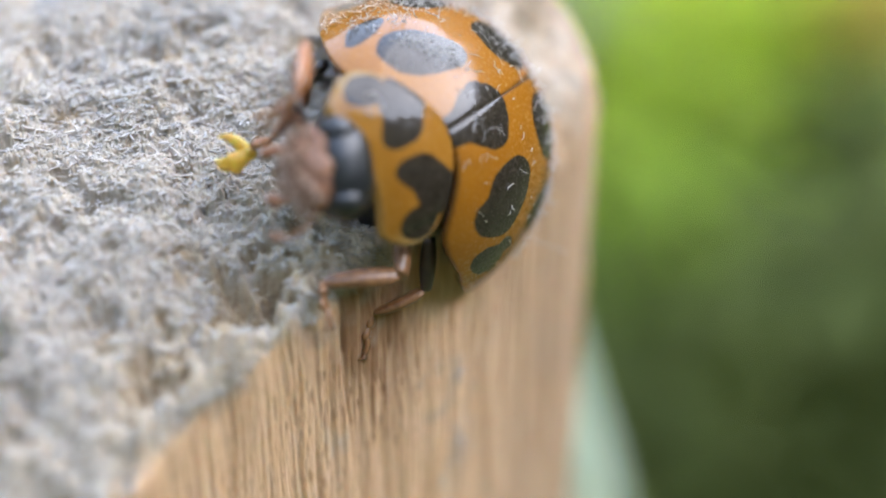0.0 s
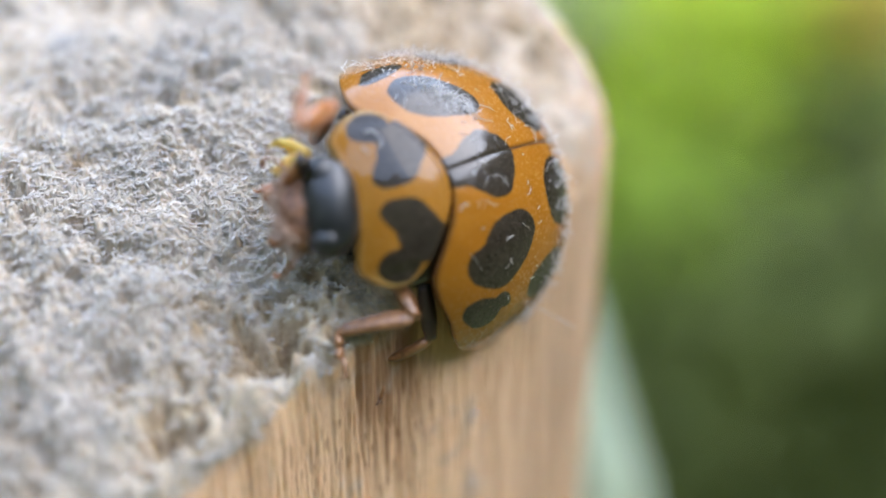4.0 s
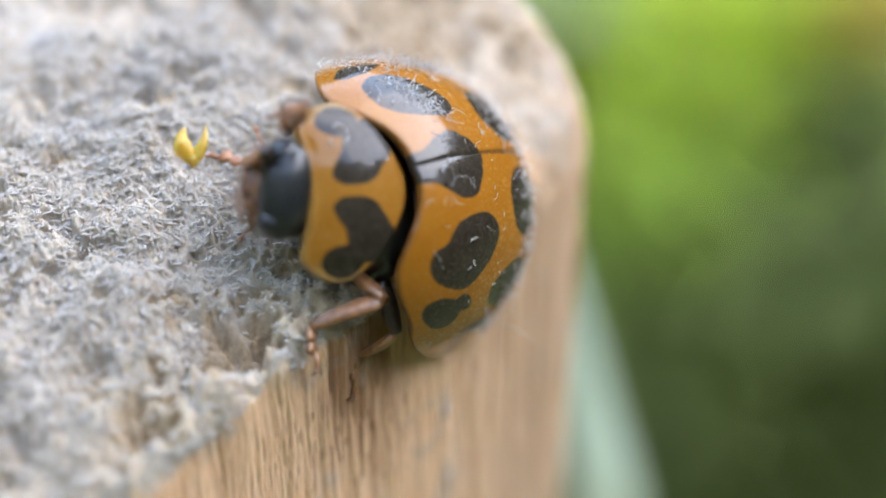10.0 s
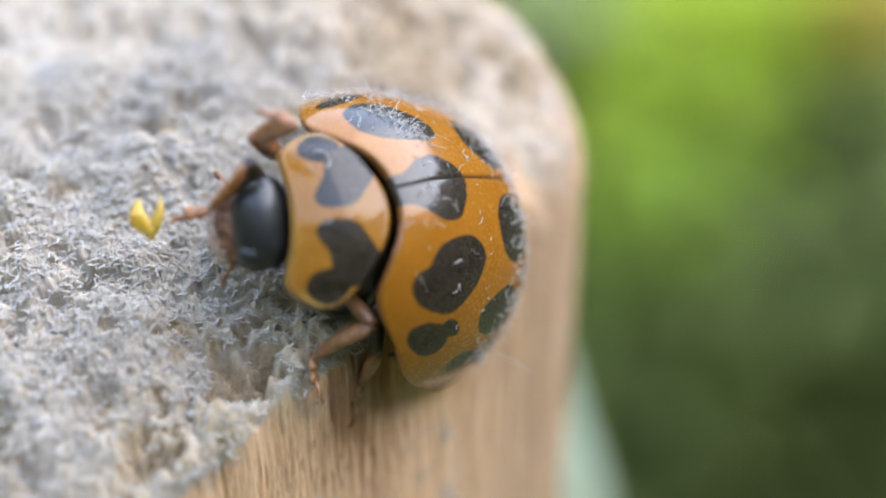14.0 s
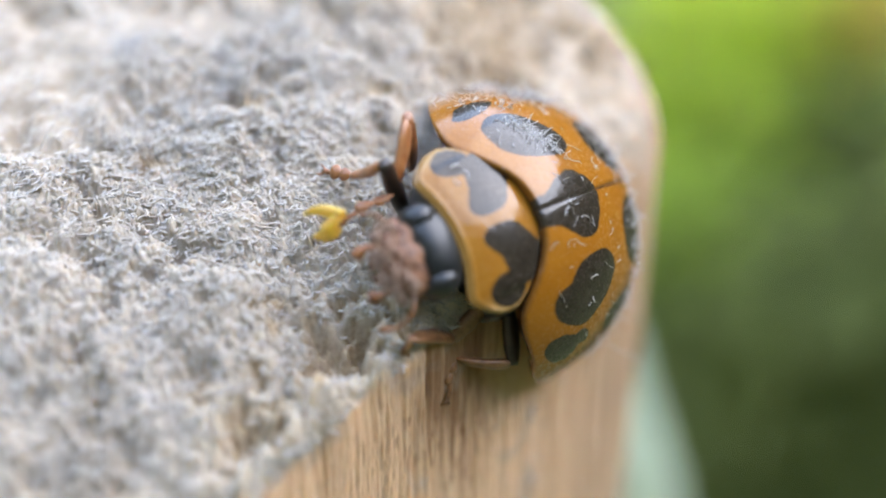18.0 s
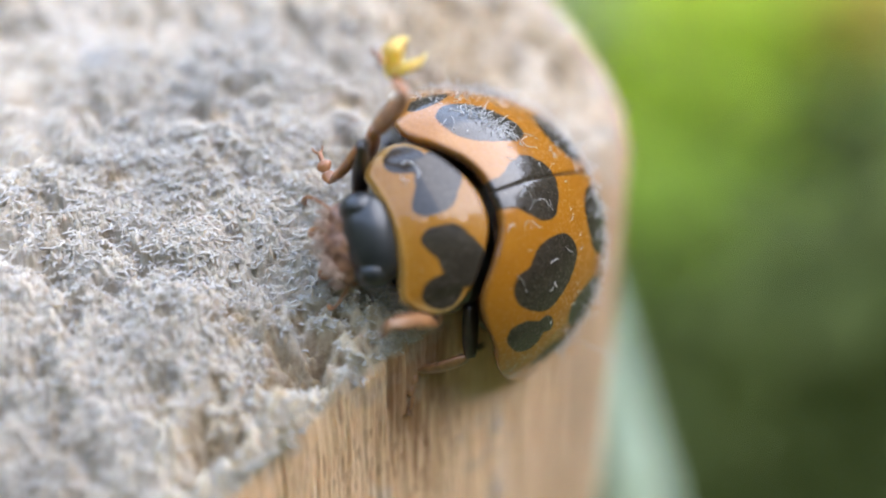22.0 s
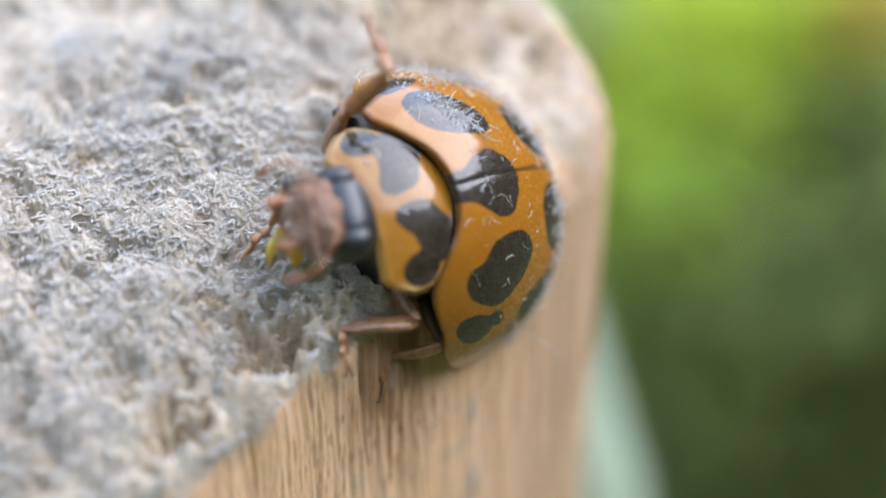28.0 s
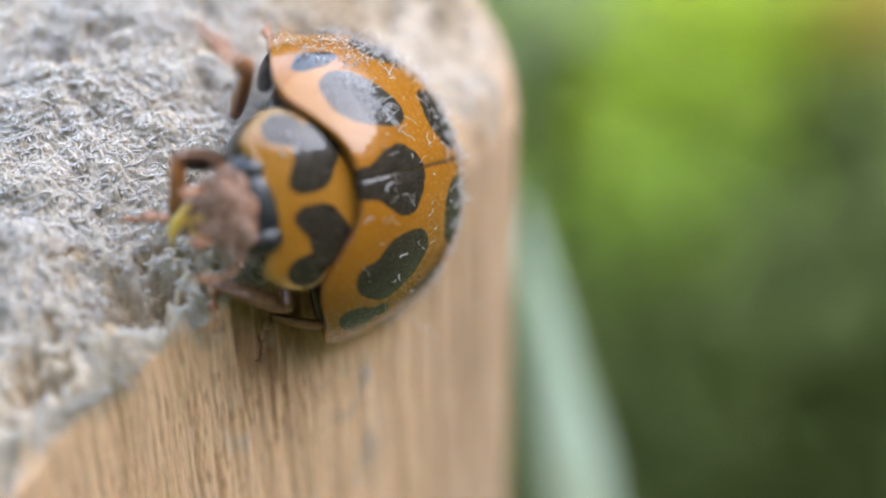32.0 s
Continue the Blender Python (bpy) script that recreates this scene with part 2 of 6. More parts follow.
def sheet(P, close_u=False, close_v=False):
    """Vertices and quads of a grid of points (n, m, 3)."""
    n, m = P.shape[:2]
    idx = np.arange(n * m).reshape(n, m)
    if close_u:
        idx = np.vstack([idx, idx[:1]])
    if close_v:
        idx = np.hstack([idx, idx[:, :1]])
    q = np.stack([idx[:-1, :-1], idx[1:, :-1], idx[1:, 1:], idx[:-1, 1:]], -1).reshape(-1, 4)
    return P.reshape(-1, 3), q


def joined(*pieces):
    vs, fs, k = [], [], 0
    for v, f in pieces:
        vs.append(np.asarray(v, float))
        fs += [tuple(int(i) + k for i in q) for q in f]
        k += len(v)
    return np.vstack(vs), fs


def tube(points, radii, sides=10, flat=1.0):
    """A tapered round tube along points with closed ends; flat squeezes it across."""
    pts = [Vector(p) for p in points]
    rings, up = [], Vector((0.13, 0.21, 0.97))
    for i, p in enumerate(pts):
        d = (pts[min(i + 1, len(pts) - 1)] - pts[max(i - 1, 0)]).normalized()
        a = d.cross(up).normalized()
        b = a.cross(d).normalized()
        rings.append([p + (a * math.cos(t) + b * math.sin(t) * flat) * radii[i] for t in np.linspace(0, 2 * math.pi, sides, endpoint=False)])
    v, f = sheet(np.array([[tuple(q) for q in r] for r in rings]), close_v=True)
    f = [tuple(q) for q in f]
    n = len(rings)
    f.append(tuple(range(sides)))
    f.append(tuple(reversed(range((n - 1) * sides, n * sides))))
    return v, f


def smooth_line(points, n):
    """A soft curve through points."""
    p = np.array(points, float)
    k = len(p) - 1
    out = []
    for s in np.linspace(0, k, n):
        i = min(int(s), k - 1)
        t = s - i
        a, b, c, d = p[max(i - 1, 0)], p[i], p[i + 1], p[min(i + 2, k)]
        out.append(0.5 * (2 * b + (c - a) * t + (2 * a - 5 * b + 4 * c - d) * t * t + (3 * b - a - 3 * c + d) * t ** 3))
    return np.array(out)


def ball(cx, cy, cz, rx, ry, rz, nu=20, nv=14, power=1.0):
    u = np.linspace(0, 2 * math.pi, nu, endpoint=False)
    v = np.linspace(0.04, math.pi - 0.04, nv)
    uu, vv = np.meshgrid(u, v)
    sn = lambda a: np.sign(a) * np.abs(a) ** power
    P = np.stack([cx + rx * sn(np.sin(vv)) * sn(np.cos(uu)), cy + ry * sn(np.sin(vv)) * sn(np.sin(uu)), cz + rz * sn(np.cos(vv))], -1)
    vs, f = sheet(P, close_v=True)
    f = [tuple(q) for q in f] + [tuple(reversed(range(nu))), tuple(range((nv - 1) * nu, nv * nu))]
    return vs, f


def build(name, verts, faces, mat, scale=U, attrs=None, smooth=True):
    me = bpy.data.meshes.new(name)
    me.from_pydata((np.asarray(verts) * scale).tolist(), [], [tuple(int(i) for i in f) for f in faces])
    for k, v in (attrs or {}).items():
        a = me.attributes.new(k, "FLOAT", "POINT")
        a.data.foreach_set("value", np.asarray(v, np.float32))
    me.materials.append(mat)
    if smooth:
        me.polygons.foreach_set("use_smooth", [True] * len(me.polygons))
    me.update()
    return me


def part(name, shape, mat, parent, label="", m=None, **kw):
    """One mesh object under a thing or a part."""
    ob = new(name, build(name, *shape, mat, **kw))
    ob.parent = parent
    if m is not None:
        ob.matrix_basis = m
    if label:
        tagged(ob, label)
    return ob


def fixed_normals(ob):
    bm = bmesh.new()
    bm.from_mesh(ob.data)
    bmesh.ops.recalc_face_normals(bm, faces=bm.faces)
    bm.to_mesh(ob.data)
    bm.free()
    return ob


def upose(x, y, z, rx=0, ry=0, rz=0):
    return pose(x * U, y * U, z * U, rx, ry, rz)


# ---------------------------------------------------------------- ground

ground_v, ground_f = [], []
rad = [0.0, 0.03, 0.08, 0.16, 0.3, 0.5, 0.8, 1.2, 2, 4, 8, 20, 60, 200, 900]
ang = np.linspace(0, 2 * math.pi, 48, endpoint=False)
GP = np.array([[(r * math.cos(a), r * math.sin(a), -0.42 + 0.02 * math.sin(5 * r + 3 * a) * min(1, r)) for a in ang] for r in rad])
gv, gf = sheet(GP, close_v=True)
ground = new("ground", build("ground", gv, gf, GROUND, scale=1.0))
tagged(ground, "green grass ground in a shaded tone stretching into the distance", "ground", kind="structure")

# unseen hedge added all round, behind and beside the viewer, to block low sky
HA = np.linspace(0, 2 * math.pi, 220, endpoint=False)
HZ = np.linspace(-0.43, 3.6, 60)
HP = np.zeros((len(HZ), len(HA), 3))
for i, z in enumerate(HZ):
    q = np.stack([np.cos(HA) * 9, np.sin(HA) * 9, np.full(len(HA), z * 4)], -1)
    r = 2.3 + 0.22 * fbm(q, 4, 7)
    # raised behind the viewer so the shell's lower half reflects dark
    top = 1.20 + 1.15 * np.clip(0.1 - np.sin(HA), 0, 1) ** 1.5 + 0.16 * fbm(q * [0.6, 0.6, 0], 3, 9)
    HP[i] = np.stack([np.cos(HA) * r, np.sin(HA) * r, np.minimum(z, top) * np.ones(len(HA))], -1)
# the hedge's outer face, half a metre further out
HO = HP[::-1].copy()
HO[:, :, :2] *= 1.22
HP = np.concatenate([HP, HO])
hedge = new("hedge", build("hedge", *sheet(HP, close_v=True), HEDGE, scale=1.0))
tagged(hedge, "added unseen dark green hedge that blocks the low sky", "hedge", kind="structure")

# ---------------------------------------------------------------- the wooden post

CX0, CY0, RAD = -9.0, 8.0, 13.0


def top_height(x, y):
    dx, dy = (x - CX0) / RAD, (y - CY0) / RAD
    r2 = dx * dx + dy * dy
    return 4.02 + 0.41 * dx + 2.91 * dy - 1.36 * r2 - 1.54 * r2 * r2


# the post's outline in plan, about its middle
MX, MY = -8.0, 4.0
OUTLINE = ((-11.5, -10.2), (-7.6, -8.3), (-4.75, -5.25), (-1.75, -2.2), (0.75, 0.15), (2.5, 2.6), (3.55, 4.7), (3.9, 6.6), (3.2, 9.1), (1.0, 11.9), (-2.8, 14.7),
           (-8.0, 16.2), (-13.5, 14.5), (-17.5, 10.5), (-19.5, 5.0), (-19.0, -1.5), (-16.0, -7.2))


def outline_radius(th):
    pts = sorted((math.atan2(y - MY, x - MX), math.hypot(x - MX, y - MY)) for x, y in OUTLINE)
    a = np.array([p[0] for p in pts])
    r = np.array([p[1] for p in pts])
    a = np.concatenate([a - 2 * math.pi, a, a + 2 * math.pi])
    r = np.concatenate([r, r, r])
    # slopes and a soft cubic through the corners
    m = np.gradient(r, a)
    t = (th + math.pi) % (2 * math.pi) - math.pi
    i = np.clip(np.searchsorted(a, t) - 1, 0, len(a) - 2)
    h = a[i + 1] - a[i]
    s = (t - a[i]) / h
    return (2 * s ** 3 - 3 * s ** 2 + 1) * r[i] + (s ** 3 - 2 * s ** 2 + s) * h * m[i] + (3 * s ** 2 - 2 * s ** 3) * r[i + 1] + (s ** 3 - s ** 2) * h * m[i + 1]


def wooden_post():
    th = np.concatenate([np.linspace(-118, 28, 800), np.linspace(28, 242, 120)[1:-1]]) * math.pi / 180
    rt = np.concatenate([np.linspace(0.002, 0.24, 14), np.linspace(0.24, 1.0, 250)[1:]])
    corner = np.linspace(0, math.pi / 2, 30)[1:]
    zs = np.concatenate([np.linspace(0, 9.5, 240)[1:], np.linspace(9.5, 24, 40)[1:], np.linspace(24, 490, 30)[1:]])
    # the rim's rounding is tight on the near side and wide on the far side
    ease = np.clip((th + 0.75) / 0.85, 0, 1)
    rc = 0.65 + 2.0 * ease * ease * (3 - 2 * ease) * np.clip((4 - th) / 2, 0, 1)
    n, m = len(rt) + len(corner) + len(zs), len(th)
    shape = (n, m)
    part_in = np.concatenate([rt, np.ones(len(corner) + len(zs))])[:, None]
    sn = np.concatenate([np.zeros(len(rt)), np.sin(corner), np.ones(len(zs))])[:, None]
    cs = np.concatenate([np.zeros(len(rt)), 1 - np.cos(corner), np.ones(len(zs))])[:, None]
    lift = np.concatenate([np.ones(len(rt)), np.cos(corner), np.zeros(len(zs))])[:, None]
    down = np.concatenate([np.zeros(len(rt) + len(corner)), zs])[:, None]
    T = np.broadcast_to(th[None, :], shape)
    OR = np.broadcast_to(outline_radius(th)[None, :], shape)
    DZ = cs * rc[None, :] + down
    L = np.broadcast_to(lift, shape)
    # uneven outline
    tx, ty = np.cos(T), np.sin(T)
    flat = np.stack([tx * 3, ty * 3, np.zeros_like(tx)], -1).reshape(-1, 3)
    wob = fbm(flat, 3, 5).reshape(n, m)
    inner = part_in * (OR - rc[None, :])
    R = part_in * RAD * np.ones(shape)
    Rw = (inner + sn * rc[None, :]) * (1 + 0.004 * wob) + 0.006 * np.maximum(DZ - 1, 0)
    X, Y = MX + Rw * tx, MY + Rw * ty
    Z = top_height(MX + inner * tx, MY + inner * ty) - DZ
    # the far rim is worn round
    worn = np.clip((inner / OR - 0.80) / 0.2, 0, 1) ** 2 * np.clip((T + 0.75) / 0.6, 0, 1) * (T < 2)
    Z = Z - 0.85 * worn
    p = np.stack([X, Y, Z], -1).reshape(-1, 3)
    top = L.reshape(-1)
    q = p * [1, 1, 0.0]
    # felted, pitted end grain
    warp = np.stack([fbm(q * 1.7 + 9, 3, 21), fbm(q * 1.7 + 31, 3, 22), np.zeros(len(q))], -1)
    ridge = 1 - np.abs(vnoise(q * [5.5, 7.5, 1] + warp * 1.6, 31))
    ridge2 = 1 - np.abs(vnoise(q * [11, 13, 1] + warp * 2.6 + 5, 32))
    ridge3 = 1 - np.abs(vnoise(q * [19, 15, 1] + warp * 3.0 + 15, 33))
    lumps = fbm(q * 0.8, 4, 41)
    holes = np.clip(fbm(q * 2.0 + 3, 3, 51) - 0.24, 0, 1)
    curl = np.stack([fbm(q * 4.5 + 19, 2, 23), fbm(q * 4.5 + 41, 2, 24), np.zeros(len(q))], -1)
    worm = 1 - np.abs(vnoise(q * [7.5, 6.5, 1] + curl * 1.3 + 2, 34))
    worm2 = 1 - np.abs(vnoise(q * [6.2, 9.0, 1] + curl * 1.7 + 8, 35))
    rough_top = 0.13 * (ridge - 0.6) + 0.07 * (ridge2 - 0.6) + 0.03 * (ridge3 - 0.6) + 0.11 * (np.maximum(worm, worm2) ** 3 - 0.5) + 0.26 * lumps - 0.45 * holes
    # knobs and crevices along the near rim
    near = np.clip((inner / OR).reshape(-1) * 8 - 6.5, 0, 1) * np.clip(1.5 - 0.25 * np.abs(p[:, 1] + 2.4), 0, 1) * np.clip((-1.5 - p[:, 0]) / 0.7, 0, 1)
    knobs = 0.32 * np.abs(vnoise(q * 2.2 + warp * 0.7 + 3, 46)) + 0.12 * np.abs(vnoise(q * 4.5 + warp * 0.9 + 13, 47)) + 0.06 * np.abs(vnoise(q * 9.5 + warp + 23, 48))
    rough_top = rough_top * (1 - 0.75 * near) + near * (1.9 * knobs - 0.3 + 0.34 * fbm(q * 1.5 + 17, 2, 45))
    # saw lines on the far part
    saw = np.clip(np.sin((p[:, 0] * 0.72 - p[:, 1] * 0.7) * 3.2 + 1.2 * lumps), 0, 1) * np.clip((p[:, 1] - 1.0) / 3, 0, 1)
    rough_top -= 0.10 * saw
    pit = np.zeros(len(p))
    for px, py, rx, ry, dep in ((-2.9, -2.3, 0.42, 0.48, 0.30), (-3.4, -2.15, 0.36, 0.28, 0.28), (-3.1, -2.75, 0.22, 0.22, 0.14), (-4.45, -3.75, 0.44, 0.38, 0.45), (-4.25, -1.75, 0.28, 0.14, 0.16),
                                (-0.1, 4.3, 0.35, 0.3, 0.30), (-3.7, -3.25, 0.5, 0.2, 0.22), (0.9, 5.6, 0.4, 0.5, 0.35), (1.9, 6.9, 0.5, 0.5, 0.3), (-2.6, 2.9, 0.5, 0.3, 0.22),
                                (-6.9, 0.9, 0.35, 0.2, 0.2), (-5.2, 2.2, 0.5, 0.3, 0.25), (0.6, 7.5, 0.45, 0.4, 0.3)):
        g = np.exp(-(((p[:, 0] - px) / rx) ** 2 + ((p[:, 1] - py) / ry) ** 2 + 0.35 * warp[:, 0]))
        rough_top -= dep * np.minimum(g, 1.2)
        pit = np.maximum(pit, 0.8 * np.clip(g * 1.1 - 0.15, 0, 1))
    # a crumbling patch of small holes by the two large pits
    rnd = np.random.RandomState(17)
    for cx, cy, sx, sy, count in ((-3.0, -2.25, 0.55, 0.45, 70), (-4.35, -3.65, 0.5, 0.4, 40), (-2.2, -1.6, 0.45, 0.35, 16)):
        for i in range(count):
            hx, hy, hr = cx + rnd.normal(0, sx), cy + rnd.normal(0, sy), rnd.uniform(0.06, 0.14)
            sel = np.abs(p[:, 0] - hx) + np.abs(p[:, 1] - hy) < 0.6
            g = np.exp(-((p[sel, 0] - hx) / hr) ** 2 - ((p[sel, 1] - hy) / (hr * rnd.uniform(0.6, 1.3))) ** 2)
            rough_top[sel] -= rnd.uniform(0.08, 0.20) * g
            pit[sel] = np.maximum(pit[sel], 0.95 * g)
    # long grain on the side
    arc = np.stack([T.reshape(-1) * RAD, p[:, 2], np.zeros(len(p))], -1)
    aw = arc + np.stack([0.25 * fbm(arc * [0.4, 0.25, 1], 2, 61), np.zeros(len(p)), np.zeros(len(p))], -1)
    grain = fbm(aw * [2.6, 0.16, 1], 4, 71, 0.6)
    fib = 1 - np.abs(vnoise(aw * [9.0, 0.7, 1], 81))
    slit = np.clip(vnoise(aw * [12.0, 2.9, 1] + 7, 91) - 0.34, 0, 1) * np.clip(0.6 + fbm(arc * 0.5, 2, 95) * 1.0, 0, 1) * (0.25 + 0.75 * np.exp(-((p[:, 0] + 0.7) / 1.5) ** 2))
    rough_side = 0.06 * grain + 0.022 * (fib - 0.6) - 0.09 * slit
    chip = 0.10 * fbm(p * 1.6, 4, 101)
    side = 1 - top
    nx, ny = tx.reshape(-1), ty.reshape(-1)
    blend = np.clip(top, 0, 1)
    fade = np.clip((R.reshape(-1) - 0.2) / 2, 0, 1)
    p[:, 2] += blend * rough_top * fade + 4 * blend * side * chip
    p[:, 0] += nx * side * (rough_side + 2.5 * chip * blend)
    p[:, 1] += ny * side * (rough_side + 2.5 * chip * blend)
    # the end grain reaches a little over the rim, more on the near side, less on the far side
    edge_shift = fbm(np.stack([T.reshape(-1) * 9, p[:, 2] * 0.8, p[:, 0] * 0], -1), 4, 111)
    far = np.clip((p[:, 1] - 1.5) / 4, 0, 1) * np.clip((p[:, 0] + 3.2) / 2.5, 0, 1)
    end = np.clip((top - 0.32 + 0.55 * edge_shift * (1 - top ** 8)) * 2.2, 0, 1) * (1 - 0.15 * far)
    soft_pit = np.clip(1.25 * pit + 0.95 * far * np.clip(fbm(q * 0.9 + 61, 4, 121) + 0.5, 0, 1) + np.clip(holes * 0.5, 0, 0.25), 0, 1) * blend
    # brown stain, deepened to paint in the shade under the ladybird
    stain_shade = np.clip(1.25 * np.exp(-((p[:, 0] + 0.95) / 0.85) ** 2 - ((p[:, 1] + 1.6) / 1.4) ** 2 - ((p[:, 2] + 1.5) / 1.4) ** 2) * np.clip(0.85 + 0.5 * fbm(aw * [7.0, 0.8, 1], 3, 72), 0, 1), 0, 0.95) * np.clip(side * 1.5, 0, 1)
    # thin brown runs below the stained and shaded patch
    runs = np.clip(fbm(aw * [8.0, 0.35, 1], 3, 73) * 2.0 - 0.1, 0, 1) * np.exp(-((p[:, 0] + 0.9) / 0.55) ** 2 - ((p[:, 1] + 1.6) / 1.6) ** 2) * np.clip((p[:, 2] + 7.0) / 4.0, 0, 1)
    stain_shade = np.clip(np.maximum(stain_shade, 0.85 * runs * np.clip(side * 1.5, 0, 1)), 0, 0.75)
    warm = np.clip((inner / OR).reshape(-1) * 9 - 7.3 + 0.5 * lumps, 0, 1) * np.clip(blend * 1.6, 0, 1) * np.clip(1.4 - 0.25 * np.abs(p[:, 1] + 2.2), 0, 1)
    # the right side is painted greyer and darker, standing in for shade there
    side_shade = np.clip((p[:, 0] - 0.2) / 2.4, 0, 1) * 0.9
    tri = sheet(p.reshape(n, m, 3), close_v=True)
    me = build("wooden_post", tri[0], tri[1], WOOD, attrs={"end_grain": end, "pit": soft_pit, "slit": np.clip(slit * 1.4, 0, 0.28) * side, "stain_shade": stain_shade, "warm": warm, "side_shade": side_shade})
    ob = new("wooden_post", me)
    tagged(ob, "weathered round wooden post with fibrous grey end grain and tan sides", "post")
    return ob


post = wooden_post()


def felt(count, x0, x1, y0, y1, length, thick, seed, lift, rim=False):
    """Loose wood fibres that lie on the end grain, all in one mesh."""
    rng = np.random.RandomState(seed)
    me = post.data
    co = np.zeros(len(me.vertices) * 3)
    me.vertices.foreach_get("co", co)
    co = co.reshape(-1, 3) / U
    a = np.zeros(len(me.vertices))
    me.attributes["end_grain"].data.foreach_get("value", a)
    w, h = np.zeros(len(a)), np.zeros(len(a))
    me.attributes["warm"].data.foreach_get("value", w)
    me.attributes["pit"].data.foreach_get("value", h)
    ok = np.where((a > 0.4) & (w > 0.35) & (h < 0.4) & (co[:, 0] > x0) & (co[:, 1] < y1))[0] if rim else np.where((a > 0.6) & (w < 0.45) & (h < 0.3) & (co[:, 0] > x0) & (co[:, 0] < x1) & (co[:, 1] > y0) & (co[:, 1] < y1))[0]
    base = co[rng.choice(ok, count)] + np.array([0, 0, lift])
    k = 6
    ang = rng.uniform(0, 2 * np.pi, count)
    turn = rng.normal(0, 0.85, (count, k))
    step = rng.uniform(0.5, 1.3, count) * length / k
    rise = rng.normal(0.0, 0.10, (count, k))
    pts = np.zeros((count, k, 3))
    q = base.copy()
    for i in range(k):
        pts[:, i] = q
        ang = ang + turn[:, i]
        q = q + np.stack([np.cos(ang) * step, np.sin(ang) * step, rise[:, i] * step - (0.10 * step if i > 2 else 0)], -1)
    d = np.gradient(pts, axis=1)
    d /= np.linalg.norm(d, axis=2, keepdims=True) + 1e-9
    s1 = np.cross(d, np.array([0.1, 0.2, 1.0]))
    s1 /= np.linalg.norm(s1, axis=2, keepdims=True) + 1e-9
    s2 = np.cross(d, s1)
    r = (thick * rng.uniform(0.5, 1.5, count))[:, None, None] * np.array([0.35, 0.9, 1, 1, 0.9, 0.3])[None, :, None]
    rings = np.stack([pts + r * (math.cos(t) * s1 + math.sin(t) * s2) for t in (0, 1.257, 2.513, 3.770, 5.027)], 2)
    v = rings.reshape(-1, 3)
    idx = np.arange(count * k * 5).reshape(count, k, 5)
    nxt = np.roll(idx, -1, axis=2)
    f = np.stack([idx[:, :-1], nxt[:, :-1], nxt[:, 1:], idx[:, 1:]], -1).reshape(-1, 4)
    return v, f


def fibre_material(name, dark, light):
    m = material(name, light, 0.95)
    k = Nodes(m)
    geo = k.t.nodes.new("ShaderNodeNewGeometry")
    un = k.scaled(k.obj, 1 / U, 1 / U, 1 / U)
    mixed = k.math("ADD", k.math("MULTIPLY", geo.outputs["Random Per Island"], 0.6), k.math("MULTIPLY", k.noise(un, 1.2, 4), 0.5))
    k.bsdf.inputs["Specular IOR Level"].default_value = 0.1
    k.bsdf.inputs["Subsurface Weight"].default_value = 0.7
    k.bsdf.inputs["Subsurface Radius"].default_value = (1.0, 0.8, 0.6)
    k.bsdf.inputs["Subsurface Scale"].default_value = 0.24 * U
    k.out(k.ramp(mixed, (0.2, dark), (0.85, light)), None, k.bump(k.noise(un, 30, 2), 0.3, 0.01 * U))
    return m


FIBRE = fibre_material("wood_fibre", (0.40, 0.345, 0.29), (0.455, 0.40, 0.345))
CREAM = fibre_material("cream_fibre", (0.42, 0.35, 0.26), (0.56, 0.49, 0.40))
tagged(part("felted_crumb", felt(17000, -10.0, 1.0, -4.5, 5.5, 0.30, 0.0165, 1, -0.020), FIBRE, post, "pale felted wood crumbs on the cut end"), kind="stuff")
tagged(part("loose_fibre", felt(350, -10.0, 1.0, -4.5, 5.5, 0.32, 0.011, 2, 0.0), FIBRE, post, "pale loose wood fibres on the cut end"), kind="stuff")
tagged(part("rim_crumb", felt(3800, -8.0, 1.0, -7.0, 1.5, 0.24, 0.015, 3, -0.012, True), CREAM, post, "cream wood crumbs along the worn rim"), kind="stuff")


# ---------------------------------------------------------------- the ladybird

LA, LB, LH = 3.43, 3.1, 3.02


def rounded(points, times=2):
    """Corners cut from a closed outline."""
    p = np.array(points, float)
    for _ in range(times):
        q = np.roll(p, -1, axis=0)
        p = np.stack([0.78 * p + 0.22 * q, 0.22 * p + 0.78 * q], 1).reshape(-1, 2)
    return p


def blotch_mask(xy, outlines, slope=2.6):
    """1 well inside any of the outlines, 0 well outside, 0.5 on the line."""
    best = np.zeros(len(xy))
    for line in outlines:
        p = rounded(line)
        lo, hi = p.min(0) - 0.3, p.max(0) + 0.3
        near = np.where(((xy > lo) & (xy < hi)).all(1))[0]
        c = xy[near]
        dist, inside = np.full(len(c), 9.0), np.zeros(len(c), bool)
        for a, b in zip(p, np.roll(p, -1, axis=0)):
            d = b - a
            t = np.clip(((c - a) @ d) / (d @ d), 0, 1)
            dist = np.minimum(dist, np.hypot(*(c - a - t[:, None] * d).T))
            cross = (a[1] > c[:, 1]) != (b[1] > c[:, 1])
            inside ^= cross & (c[:, 0] < a[0] + (c[:, 1] - a[1]) * d[0] / (d[1] if abs(d[1]) > 1e-9 else 1e-9))
        best[near] = np.maximum(best[near], np.clip(0.5 + (np.where(inside, dist, -dist) + 0.03) * slope, 0, 1))
    return best


